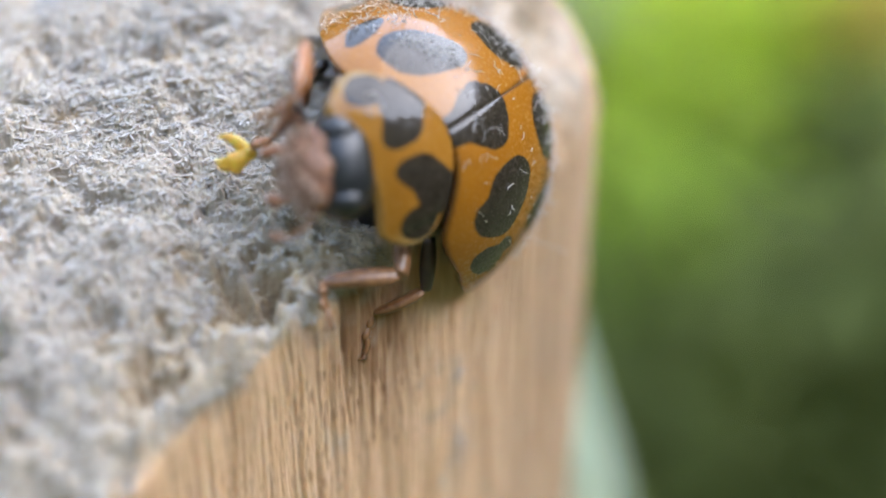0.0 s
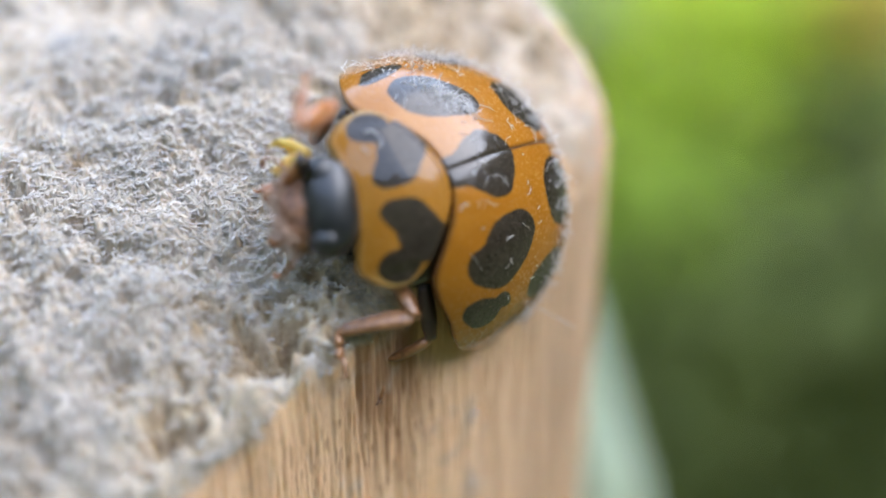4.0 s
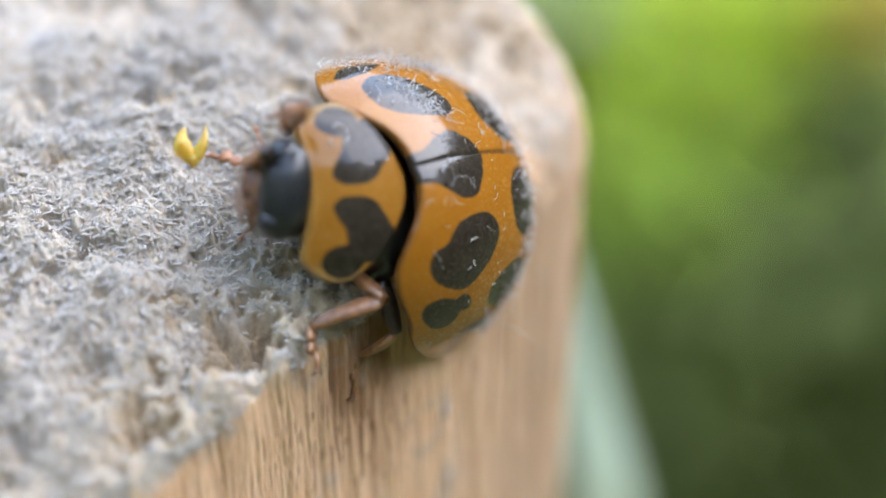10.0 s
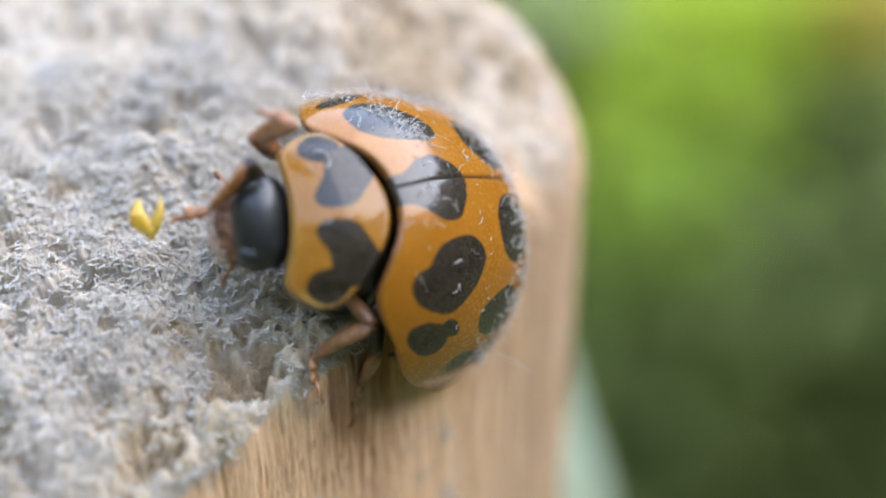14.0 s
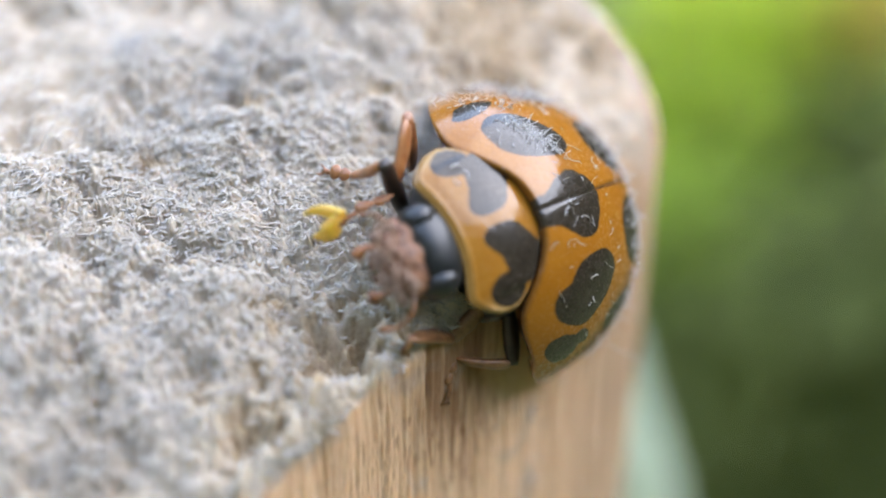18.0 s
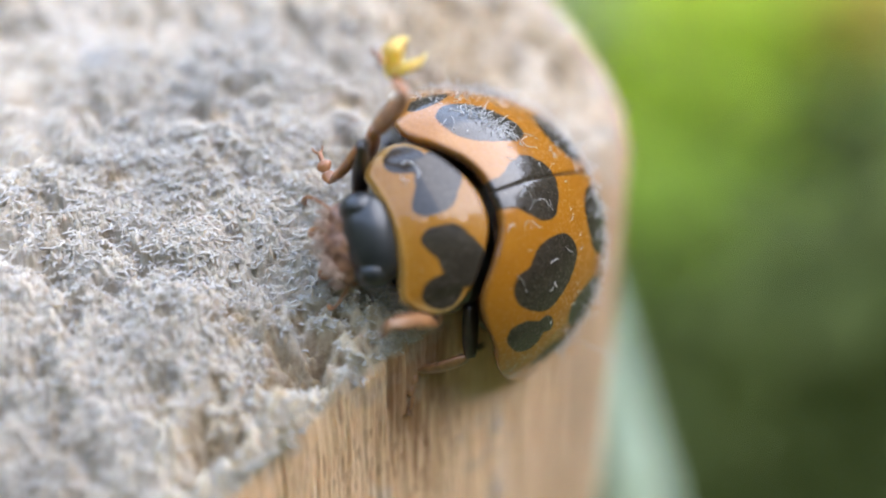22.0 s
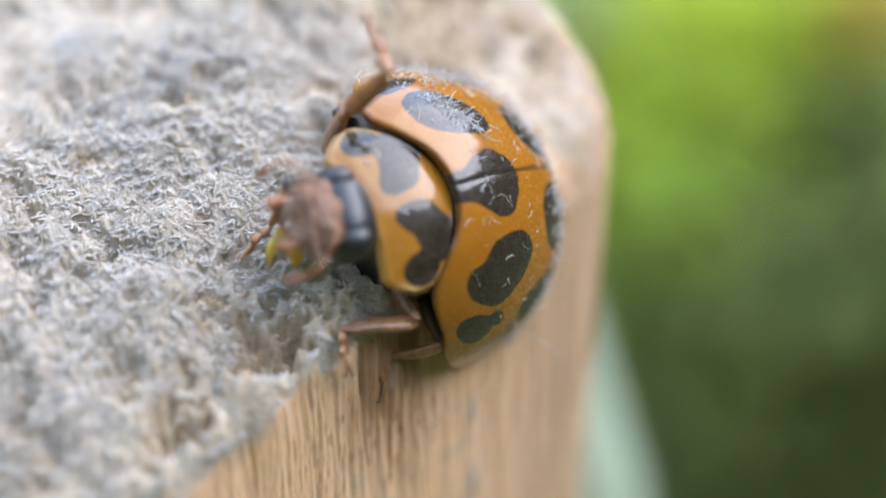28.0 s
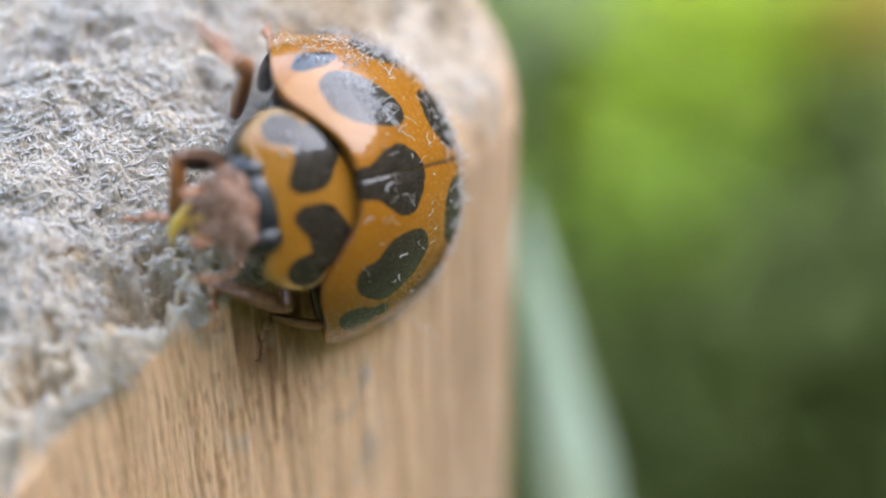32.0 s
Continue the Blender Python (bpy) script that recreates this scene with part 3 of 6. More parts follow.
# outlines of the blotches: along the back, and across it as an arc from the seam (left side positive)
MID_SPOT = ((-0.08, 2.83), (-0.03, 2.5), (-0.36, 2.19), (-0.97, 2.05), (-1.3, 2.3), (-1.2, 2.86), (-0.63, 3.08))
MARGIN_SPOT = ((0.25, 3.65), (0.0, 3.4), (-0.6, 3.4), (-0.95, 3.6), (-0.5, 4.1), (0.0, 4.1))
SEAM_SPOT = ((1.95, -0.22), (1.6, -0.22), (1.25, -0.46), (0.85, -0.48), (0.45, -0.25), (0.3, 0.02), (0.45, 0.4), (0.75, 0.7), (1.1, 0.74), (1.4, 0.52), (1.6, 0.38), (1.95, 0.33))
LEFT_SPOTS = (((1.79, 1.98), (1.73, 1.72), (1.46, 1.6), (1.38, 1.3), (0.95, 1.08), (0.4, 1.11), (0.08, 1.4), (0.28, 1.8), (0.6, 2.24), (0.98, 2.48), (1.46, 2.4), (1.72, 2.2)),
              ((1.02, 2.78), (0.9, 2.59), (0.64, 2.63), (0.48, 2.9), (0.74, 2.94)),
              ((1.54, 3.15), (1.6, 2.86), (1.31, 2.66), (0.9, 2.73), (0.7, 3.0), (0.88, 3.35), (1.23, 3.4)),
              ((-0.45, 0.66), (-0.9, 0.36), (-1.4, 0.33), (-1.75, 0.7), (-1.7, 1.3), (-1.22, 1.68), (-0.6, 1.45)), MID_SPOT, MARGIN_SPOT)
RIGHT_SPOTS = (((1.75, -2.05), (1.38, -2.24), (0.95, -2.08), (0.57, -1.6), (0.33, -1.15), (0.45, -0.9), (0.75, -0.84), (1.2, -0.92), (1.58, -1.15), (1.8, -1.5)),
               ((1.75, -2.78), (1.4, -2.94), (0.95, -2.78), (0.78, -2.5), (1.25, -2.4), (1.74, -2.55)),
               ((-0.38, -0.78), (-0.66, -0.43), (-1.02, -0.2), (-1.5, -0.35), (-1.75, -0.8), (-1.5, -1.3), (-1.0, -1.42), (-0.6, -1.38)),
               tuple((x, -y) for x, y in MID_SPOT), tuple((x, -y) for x, y in MARGIN_SPOT))
REAR_POWER = 3.0


def wing_case(side):
    """One wing case: side +1 the left, -1 the right."""
    v = np.concatenate([np.linspace(0.0, 0.90, 110), np.linspace(0.91, 1.0, 14), [1.05, 1.08]])
    # the front edge: it swings forward at the shoulder and back towards the side margin
    xf = np.interp(v, [0, 0.08, 0.15, 0.22, 0.28, 0.35, 0.42, 0.48, 0.53, 0.58, 0.63, 0.68, 0.73, 0.78, 0.84, 0.9, 0.95, 1.0, 1.1],
                   [1.86, 1.87, 1.91, 1.99, 2.08, 2.16, 2.23, 2.25, 2.21, 2.12, 1.98, 1.79, 1.54, 1.24, 0.76, 0.28, -0.15, -0.6, -0.8])
    if side > 0:
        # the left shoulder bulges
        xf = xf + 0.42 * np.exp(-((v - 0.86) / 0.10) ** 2)
    rows = [(-0.22, 0.87), (-0.10, 0.90), (-0.02, 0.94), (0.008, 0.975)] + [(None, 1.0)] * 170
    steps = np.sin(np.linspace(0, math.pi / 2, 170))
    P = np.zeros((len(rows), len(v), 3))
    a = v * math.pi / 2
    lip = np.clip((v - 0.90) / 0.10, 0, 1) ** 2 * np.where(v > 1.01, 0.4, 1)
    for i, (dx, k) in enumerate(rows):
        x = xf + dx if dx is not None else xf + (-LA * 0.9995 - xf) * steps[i - 4]
        w = np.where(x < 0, np.sqrt(np.clip(1 - np.abs(x / LA) ** REAR_POWER, 0, 1)), np.sqrt(np.clip(1 - np.abs(x / LA) ** 2.1, 0, 1)))
        y = LB * w * np.sin(np.minimum(a, math.pi / 2)) * k + 0.08 * lip
        y = np.where(v > 1.01, y - (v - 1) * 2.2, y)
        z = LH * w * np.cos(a) * k + 0.08 * lip
        # the two cases meet in a shallow groove
        z = z - 0.022 * np.exp(-(y / 0.03) ** 2)
        # the right case is drawn in a little at the shoulder
        tuck = 1 - 0.055 * np.clip((v - 0.55) / 0.3, 0, 1) * np.clip((x + 0.5) / 1.2, 0, 1) * (side < 0)
        P[i] = np.stack([x, side * (y * tuck + 0.005), z * tuck], -1)
    vs, f = sheet(P)
    arc = np.tile(side * 3.0 * a, len(rows))
    mask = blotch_mask(np.stack([vs[:, 0], arc], -1), (SEAM_SPOT, *(LEFT_SPOTS if side > 0 else RIGHT_SPOTS)))
    seam = np.exp(-(vs[:, 1] / 0.035) ** 2)
    margin = np.tile(np.clip((v - 0.93) / 0.05, 0, 1), len(rows))
    front = np.repeat(np.array([1.6, 1.6, 1.5, 1.2, 0.4] + [0.0] * 169), len(v))
    me = build("wing_case", vs, f, SHELL, attrs={"spot": mask, "edge": np.clip(seam + 0.7 * margin + 0.6 * front, 0, 1)})
    return me


bug = new("ladybird")
tagged(bug, "orange ladybird with large black spots clinging to the post's rim", "ladybird")

for s in (1, -1):
    ob = new("wing_case", wing_case(s))
    ob.parent = bug
    tagged(ob, "glossy orange wing case with black spots and lint")
fixed_normals(part("abdomen", ball(-0.75, 0, 0.40, 2.35, 2.35, 0.62, 30, 16), BELLY, bug, "dark brown underside"))
fixed_normals(part("thorax", ball(1.52, 0, 0.75, 0.72, 1.55, 1.28, 40, 24), BLACK, bug, "glossy black collar between shield and wing cases"))
fixed_normals(part("scutellum", ball(1.5, 0, 2.50, 0.22, 0.15, 0.035, 16, 10), BLACK, bug))


SHIELD_SPOTS = (((1.15, 0.28), (0.93, 0.11), (0.42, 0.14), (0.15, 0.5), (-0.06, 0.85), (0.0, 1.2), (0.35, 1.36), (0.72, 1.3), (0.88, 0.9), (0.9, 0.7), (1.05, 0.52)),
                ((1.34, 1.25), (1.15, 1.08), (0.66, 1.02), (0.52, 1.38), (0.76, 1.6), (1.02, 1.64), (1.28, 1.44)))


def pronotum():
    """The shield: hind edge bowed back, sides round, front edge hollowed for the head."""
    v = np.linspace(-1, 1, 121)
    y = 1.74 * np.sin(v * math.pi / 2)
    ay = np.abs(y)
    hind = np.interp(ay, [0, 0.2, 0.4, 0.6, 0.8, 1.0, 1.2, 1.36, 1.52, 1.63, 1.70, 1.73, 1.74], [-0.33, -0.315, -0.26, -0.17, -0.06, 0.06, 0.19, 0.32, 0.48, 0.63, 0.77, 0.87, 0.905])
    fore = np.interp(ay, [0, 0.3, 0.6, 0.9, 1.1, 1.22, 1.32, 1.42, 1.52, 1.6, 1.67, 1.72, 1.74], [1.57, 1.58, 1.61, 1.67, 1.71, 1.72, 1.68, 1.6, 1.48, 1.37, 1.22, 1.05, 0.915])
    s = (1 - np.cos(np.linspace(0, math.pi, 64))) / 2
    rows = []
    for t in s:
        x = hind + (fore - hind) * t
        z = 0.85 * np.sqrt(1 - (y / 1.9) ** 2) * (1 - 0.25 * (x / 1.95) ** 2) - np.where(x > 0.5, 0.16, 0.09) * (x - 0.5) ** 2
        rim = np.minimum(np.minimum(x - hind, fore - x), 1.5 * (1.74 - ay))
        # a fine raised bead runs round the rim and rolls over
        z = z - 0.06 * np.exp(-(rim / 0.05) ** 2) + 0.018 * np.exp(-((rim - 0.09) / 0.03) ** 2) - 0.05 * np.exp(-((np.abs(y) - 1.45) / 0.12) ** 2) * np.exp(-((x - 0.9) / 0.5) ** 2)
        rows.append(np.stack([x, y, z], -1))
    under = [rows[0] * [1, 0.985, 1] + [0.05, 0, -0.12], rows[-1] * [1, 0.985, 1] + [-0.05, 0, -0.12]]
    P = np.array([under[0] + [0.25, 0, -0.05], under[0]] + rows + [under[1], under[1] + [-0.25, 0, -0.05]])
    vs, f = sheet(P)
    both = [l for l in SHIELD_SPOTS] + [tuple((x, -q) for x, q in l) for l in SHIELD_SPOTS]
    mask = blotch_mask(vs[:, :2], both, 3.0)
    out = np.tile(np.clip((ay - 1.28) / 0.35, 0, 1), len(P)) * np.clip((vs[:, 0] - 0.2) / 0.6, 0, 1)
    lip = np.clip(1 - (np.tile(fore, len(P)) - vs[:, 0]) / 0.16, 0, 1)
    return build("pronotum", vs, f, SHIELD, scale=0.9 * U, attrs={"spot": mask, "edge": np.clip(np.maximum(out, 0.7 * lip), 0, 1)})


PRO_REST = upose(1.5, 0, 1.43, 0, 25, 0)
pro = new("pronotum", pronotum())
pro.parent = bug
pro.matrix_basis = PRO_REST
tagged(pro, "ochre shield with four black blotches and a pale rim")

HEAD_REST = upose(2.8, 0, 0.8, 0, 50, 0)
HU = 1.02 * U
head = new("head", build("head", *ball(0.30, 0, 0.02, 0.47, 0.80, 0.54, 44, 28, 0.84), DULL, scale=HU))
head.parent = bug
head.matrix_basis = HEAD_REST
tagged(head, "black head with a hairy tan face")
fixed_normals(head)
fv, ff = ball(0.75, 0, -0.06, 0.44, 0.68, 0.44, 44, 30, 0.85)
fv = fv + (fv - [0.75, 0, -0.06]) * (0.16 * fbm(fv * 4.0, 3, 77) + 0.04 * vnoise(fv * 14.0, 78))[:, None]
fixed_normals(part("face", (fv, ff), FACE, head, "tan hairy face", scale=HU))
for s in (1, -1):
    fixed_normals(part("eye", ball(0.40, s * 0.56, 0.10, 0.34, 0.29, 0.42, 28, 20), DULL, head, scale=HU))
    part("antenna", tube(smooth_line([(0.75, s * 0.5, 0.0), (1.05, s * 0.85, 0.05), (1.3, s * 1.0, -0.2), (1.45, s * 0.92, -0.55)], 14), [0.024] * 9 + [0.03, 0.045, 0.055, 0.05, 0.02], 8), LEG, head, scale=HU)
    part("palp", tube(smooth_line([(0.9, s * 0.3, -0.25), (1.25, s * 0.42, -0.3), (1.4, s * 0.35, -0.5)], 10), [0.06, 0.06, 0.06, 0.06, 0.06, 0.07, 0.09, 0.11, 0.12, 0.08], 8), LEG, head, scale=HU)
    part("mandible", tube(smooth_line([(0.85, s * 0.25, -0.3), (1.1, s * 0.2, -0.45), (1.15, s * 0.05, -0.6)], 8), [0.12, 0.12, 0.11, 0.1, 0.08, 0.07, 0.05, 0.03], 8), FACE, head, scale=HU)
part("labrum", ball(1.06, 0, -0.2, 0.12, 0.3, 0.12, 16, 10), FACE, head, scale=HU)


def strand(rng, p, d, n, length, curl, r):
    """A thin curled fibre that starts at p along d and keeps off along n."""
    pts, q, d = [], Vector(p), Vector(d).normalized()
    k = 7
    for i in range(k):
        pts.append(tuple(q))
        q = q + d * (length / k)
        d = (d + Vector((rng.uniform(-1, 1), rng.uniform(-1, 1), rng.uniform(-1, 1))) * curl + Vector(n) * 0.02).normalized()
    return tube(pts, [r * 0.8] + [r] * (k - 2) + [r * 0.5], 4)


def hairs_on_face():
    rng, out = random.Random(8), []
    for i in range(200):
        a, e = rng.uniform(-1.2, 1.2), rng.uniform(-0.7, 0.9)
        n = Vector((math.cos(a) * math.cos(e), math.sin(a) * math.cos(e), math.sin(e)))
        p = Vector((0.75 + 0.44 * n.x, 0.68 * n.y, -0.06 + 0.44 * n.z))
        out.append(strand(rng, p, n, n, rng.uniform(0.10, 0.32), 0.45, rng.uniform(0.007, 0.02)))
    return joined(*out)


tagged(part("face_hair", hairs_on_face(), HAIR, head, scale=HU), kind="stuff")


def lint():
    """White fibres caught along the rear and the right flank of the wing cases."""
    rng, out = random.Random(4), []
    for i in range(1000):
        if i < 700:
            a = rng.gauss(0.0, 1.0) * 1.25
            x = -1.55 + rng.gauss(0, 0.32) + 0.45 * abs(math.sin(a)) ** 3
            y = 2.9 * math.sin(max(-1.5, min(1.5, a)))
        elif i < 870:
            x, y = rng.uniform(-1.0, 1.3), -2.35 + rng.gauss(0, 0.25)
        elif i < 900:
            x, y = rng.uniform(-1, 1.7), rng.uniform(-2.6, 2.6)
        else:
            a = rng.gauss(0, 0.3)
            x, y = 0.95 + 0.5 * a + rng.gauss(0, 0.10), -1.30 - a + rng.gauss(0, 0.08)
        k = 1 - (abs(x) / LA) ** (REAR_POWER if x < 0 else 2.1) - (y / LB) ** 2
        if k < 0.02:
            continue
        z = LH * math.sqrt(k)
        n = Vector((x / LA ** 2, y / LB ** 2, z / LH ** 2)).normalized()
        d = Vector((rng.uniform(-1, 1), rng.uniform(-1, 1), rng.uniform(-1, 1)))
        d = d - n * d.dot(n) * 0.8
        out.append(strand(rng, Vector((x, y, z)) * 1.005, d, n, rng.choice((0.12, 0.16, 0.22, 0.4)), 0.8, rng.uniform(0.005, 0.011)))
    # single long curls all over the shell
    for i in range(34):
        x, y = rng.uniform(-1.6, 1.9), rng.uniform(-2.5, 2.5)
        k = 1 - (abs(x) / LA) ** (REAR_POWER if x < 0 else 2.1) - (y / LB) ** 2
        if k < 0.05:
            continue
        z = LH * math.sqrt(k)
        n = Vector((x / LA ** 2, y / LB ** 2, z / LH ** 2)).normalized()
        d = Vector((rng.uniform(-1, 1), rng.uniform(-1, 1), rng.uniform(-1, 1)))
        d = d - n * d.dot(n)
        out.append(strand(rng, Vector((x, y, z)) * 1.008, d, n, rng.uniform(0.25, 0.6), 0.55, rng.uniform(0.004, 0.007)))
    out.append(strand(random.Random(5), (-1.0, 2.7, 1.2), (-0.7, 1.0, 0.35), (0, 0, 0), 1.3, 0.28, 0.009))
    out.append(strand(random.Random(9), (-1.9, 1.2, 2.1), (-1.0, 0.2, 0.5), (0, 0, 0), 0.5, 0.2, 0.010))
    return joined(*out)


tagged(part("lint", lint(), FLUFF, bug, "white lint caught on the wing cases"), kind="stuff")
ring = [(0.98 + 0.2 * math.cos(a), -1.05 + 0.2 * math.sin(a), 0.66 + 0.03 * math.sin(3 * a)) for a in np.linspace(0.3, 5.2, 22)]
part("curled_fibre", tube(ring, [0.013] * 22, 6), FLUFF, pro, scale=0.9 * U)


def leg(lengths, dark, wide=1.0, skin=None):
    """A leg: thigh, with shin and foot on it, each along its own x."""
    a, b, c = lengths
    th = new("leg", build("leg", *tube([(x * a, 0, 0) for x in np.linspace(-0.02, 1.02, 12)],
                                       [0.11 + 0.09 * math.sin(math.pi * (0.12 + 0.8 * x)) for x in np.linspace(0, 1, 12)], 14, 0.75), DARKLEG if dark else skin))
    th.parent = bug
    tagged(th, "jointed leg with dark thigh and paler shin" if dark else "jointed amber-brown leg")
    xs = (1 - np.cos(np.linspace(0, math.pi, 18))) / 2
    shin = part("shin", tube([(x * b, 0, 0.05 * math.sin(math.pi * x)) for x in xs], [wide * (0.085 + 0.05 * math.sin(math.pi * (0.25 + 0.75 * x))) * (1 - 0.9 * abs(2 * x - 1) ** 9) for x in xs], 12, 0.75 / wide), skin, th)
    pads = [tube(smooth_line([(0, 0, 0), (0.16 * c, 0, 0.02), (0.30 * c, 0, 0)], 7), [0.05, 0.07, 0.10, 0.12, 0.13, 0.12, 0.06], 10, 0.6),
            tube(smooth_line([(0.27 * c, 0, 0), (0.42 * c, 0, -0.02), (0.58 * c, 0, -0.04)], 7), [0.04, 0.07, 0.11, 0.14, 0.15, 0.12, 0.05], 10, 0.55),
            tube(smooth_line([(0.50 * c, 0, 0), (0.7 * c, 0, 0.05), (0.88 * c, 0, 0.02)], 7), [0.04, 0.045, 0.045, 0.045, 0.05, 0.05, 0.04], 8)]
    for s in (1, -1):
        pads.append(tube(smooth_line([(0.86 * c, 0, 0.02), (0.95 * c, s * 0.07, 0.04), (1.0 * c, s * 0.10, -0.05)], 6), [0.03, 0.03, 0.025, 0.02, 0.015, 0.006], 6))
    foot = part("foot", joined(*pads), skin, th)
    return th, shin, foot


LEGS = {k: leg(n, d, {"lf": 1.35, "rm": 1.35, "lm": 1.5}.get(k, 1.15), BROWNLEG if k[0] == "l" else LEG) for k, n, d in (("rf", (1.35, 1.20, 0.85), True), ("rm", (1.50, 1.35, 1.24), False), ("rh", (1.60, 1.45, 0.95), True), ("lf", (0.80, 1.40, 0.85), False), ("lm", (0.95, 1.10, 0.90), True), ("lh", (1.60, 1.45, 0.95), True))}

def horn(points, radii, flat):
    """A curled, tapering shred with a flattened section."""
    n = 22
    r = np.interp(np.linspace(0, 1, n), np.linspace(0, 1, len(radii)), radii)
    line = smooth_line(points, n)
    wob = 0.10 * vnoise(line * 9.0 + 3.0, 15)
    return tube([tuple(p) for p in line], list(r * (1 + wob)), 12, flat)


scrap = new("yellow_scrap")
tagged(scrap, "small curled bright yellow petal scrap stuck to the ladybird's foot", "plant scrap")
fixed_normals(part("broad_lobe", horn([(-0.10, 0.0, 0.0), (0.14, 0.10, 0.03), (0.36, 0.20, 0.02), (0.56, 0.20, -0.06), (0.74, 0.10, -0.10)], [0.08, 0.20, 0.23, 0.15, 0.02], 0.6), YELLOW, scrap, "cupped yellow lobe", scale=0.82 * U))
fixed_normals(part("thin_lobe", horn([(-0.06, 0.0, 0.0), (0.10, -0.12, 0.0), (0.26, -0.28, 0.03), (0.46, -0.37, 0.0), (0.66, -0.38, -0.08)], [0.09, 0.15, 0.13, 0.075, 0.01], 0.6), YELLOW, scrap, "thin curled yellow lobe", scale=0.82 * U))
fixed_normals(part("stub", horn([(-0.16, 0.03, 0.02), (0.0, 0.0, 0.03), (0.12, -0.02, 0.03)], [0.07, 0.13, 0.09], 0.7), YELLOW, scrap, scale=0.82 * U))

# ---------------------------------------------------------------- plants behind


BLADE_LINE = smooth_line([(14.5, 19.5, -478.0), (14.5, 19.5, -250.0), (13.4, 21.0, -75.0), (11.6, 24.0, -46.0), (10.0, 27.1, -33.0), (8.9, 29.5, -28.0), (7.7, 32.6, -22.6), (6.4, 36.0, -17.8)], 80)


def grass_blade():
    P = []
    for i, p in enumerate(BLADE_LINE):
        t = i / (len(BLADE_LINE) - 1)
        w = 1.9 * min(1.0, (1 - t) * 2.4 + 0.01) ** 0.8
        P.append([(p[0] + w * s, p[1] + 0.3 * abs(s) * w, p[2] + 0.15 * abs(s) * w) for s in (-1, -0.55, -0.1, 0, 0.1, 0.55, 1)])
    P = np.array(P) - BLADE_LINE[0]
    back = P.copy()
    back[:, :, 1] += 0.12
    return joined(sheet(P), sheet(back[:, ::-1]))


blade = new("grass_blade")
blade.location = (14.5 * U, 19.5 * U, -478 * U)
tagged(blade, "broad pale green grass blade rising behind the post", "grass blade")
part("leaf", grass_blade(), BLADE, blade)
part("midrib", tube([(p[0] - 14.5, p[1] - 19.55, p[2] + 478) for p in BLADE_LINE], np.linspace(0.22, 0.04, len(BLADE_LINE)), 6), BLADE, blade, "paler midrib")


def shrub(name, centre, size, count, leaf, mat, label, seed):
    """Stems from the ground and a crown of many separate bent leaves."""
    rng = random.Random(seed)
    root = new(name)
    root.location = (centre[0], centre[1], -0.42)
    tagged(root, label, "shrub")
    h = centre[2] + 0.42
    for i in range(9):
        tip = (rng.uniform(-0.6, 0.6) * size[0], rng.uniform(-0.6, 0.6) * size[1], h + rng.uniform(-0.2, 0.7) * size[2])
        part("stem", tube(smooth_line([(rng.uniform(-0.02, 0.02), rng.uniform(-0.02, 0.02), 0), (tip[0] * 0.3, tip[1] * 0.3, h * 0.5), tip], 8), [0.006, 0.006, 0.005, 0.005, 0.004, 0.003, 0.002, 0.001], 6), SHADE_GREEN, root, scale=1.0)
    vs, fs = [], []
    for i in range(count):
        q = Vector((rng.gauss(0, 0.62), rng.gauss(0, 0.5), rng.gauss(0, 0.62)))
        c = Vector((q.x * size[0], q.y * size[1], h + q.z * size[2]))
        a = Vector((rng.uniform(-1, 1), rng.uniform(-1, 1), rng.uniform(-0.5, 0.6))).normalized()
        b = a.cross(Vector((rng.uniform(-0.5, 0.5), rng.uniform(-1.3, -0.1), 1))).normalized()
        n = a.cross(b)
        l, w = leaf * rng.uniform(0.6, 1.3), leaf * rng.uniform(0.22, 0.38)
        k = len(vs)
        for s, o in ((0, 0), (0.35, 1), (0.35, -1), (0.7, 0.75), (0.7, -0.75), (1, 0), (0.5, 0)):
            vs.append(tuple(c + a * (l * s) + b * (w * o) + n * (0.22 * l * (s * (1 - s)) * (1 if o == 0 else 0.4))))
        fs += [(k, k + 1, k + 6), (k, k + 6, k + 2), (k + 1, k + 3, k + 6), (k + 2, k + 6, k + 4), (k + 3, k + 5, k + 6), (k + 4, k + 6, k + 5)]
    tagged(part("leaves", (np.array(vs), fs), mat, root, scale=1.0), kind="stuff")
    return root


# crowns look lit or shaded mostly through their leaf colour
shrub("bright_shrub", (0.166, 0.490, -0.172), (0.088, 0.022, 0.066), 380, 0.018, LIT_LEAVES, "yellow-green leafy shrub in a sunlit tone", 1)
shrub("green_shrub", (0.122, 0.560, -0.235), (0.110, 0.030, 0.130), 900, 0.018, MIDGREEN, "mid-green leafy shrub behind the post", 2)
shrub("dark_shrub", (0.195, 0.375, -0.285), (0.085, 0.050, 0.072), 3000, 0.016, SHADE_GREEN, "dark leafy shrub in a shaded tone", 3)
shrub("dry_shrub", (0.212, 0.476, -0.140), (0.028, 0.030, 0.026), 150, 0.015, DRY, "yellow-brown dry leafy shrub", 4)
shrub("low_shrub", (0.096, 0.375, -0.316), (0.050, 0.050, 0.045), 1200, 0.012, SHADE_GREEN, "low leafy shrub in a shaded tone", 5)
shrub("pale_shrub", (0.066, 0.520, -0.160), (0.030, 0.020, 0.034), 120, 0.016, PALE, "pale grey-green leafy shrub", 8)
shrub("leafy_shrub", (0.108, 0.412, -0.222), (0.040, 0.040, 0.045), 230, 0.013, MIDGREEN, "green leafy shrub in a sunlit tone", 6)
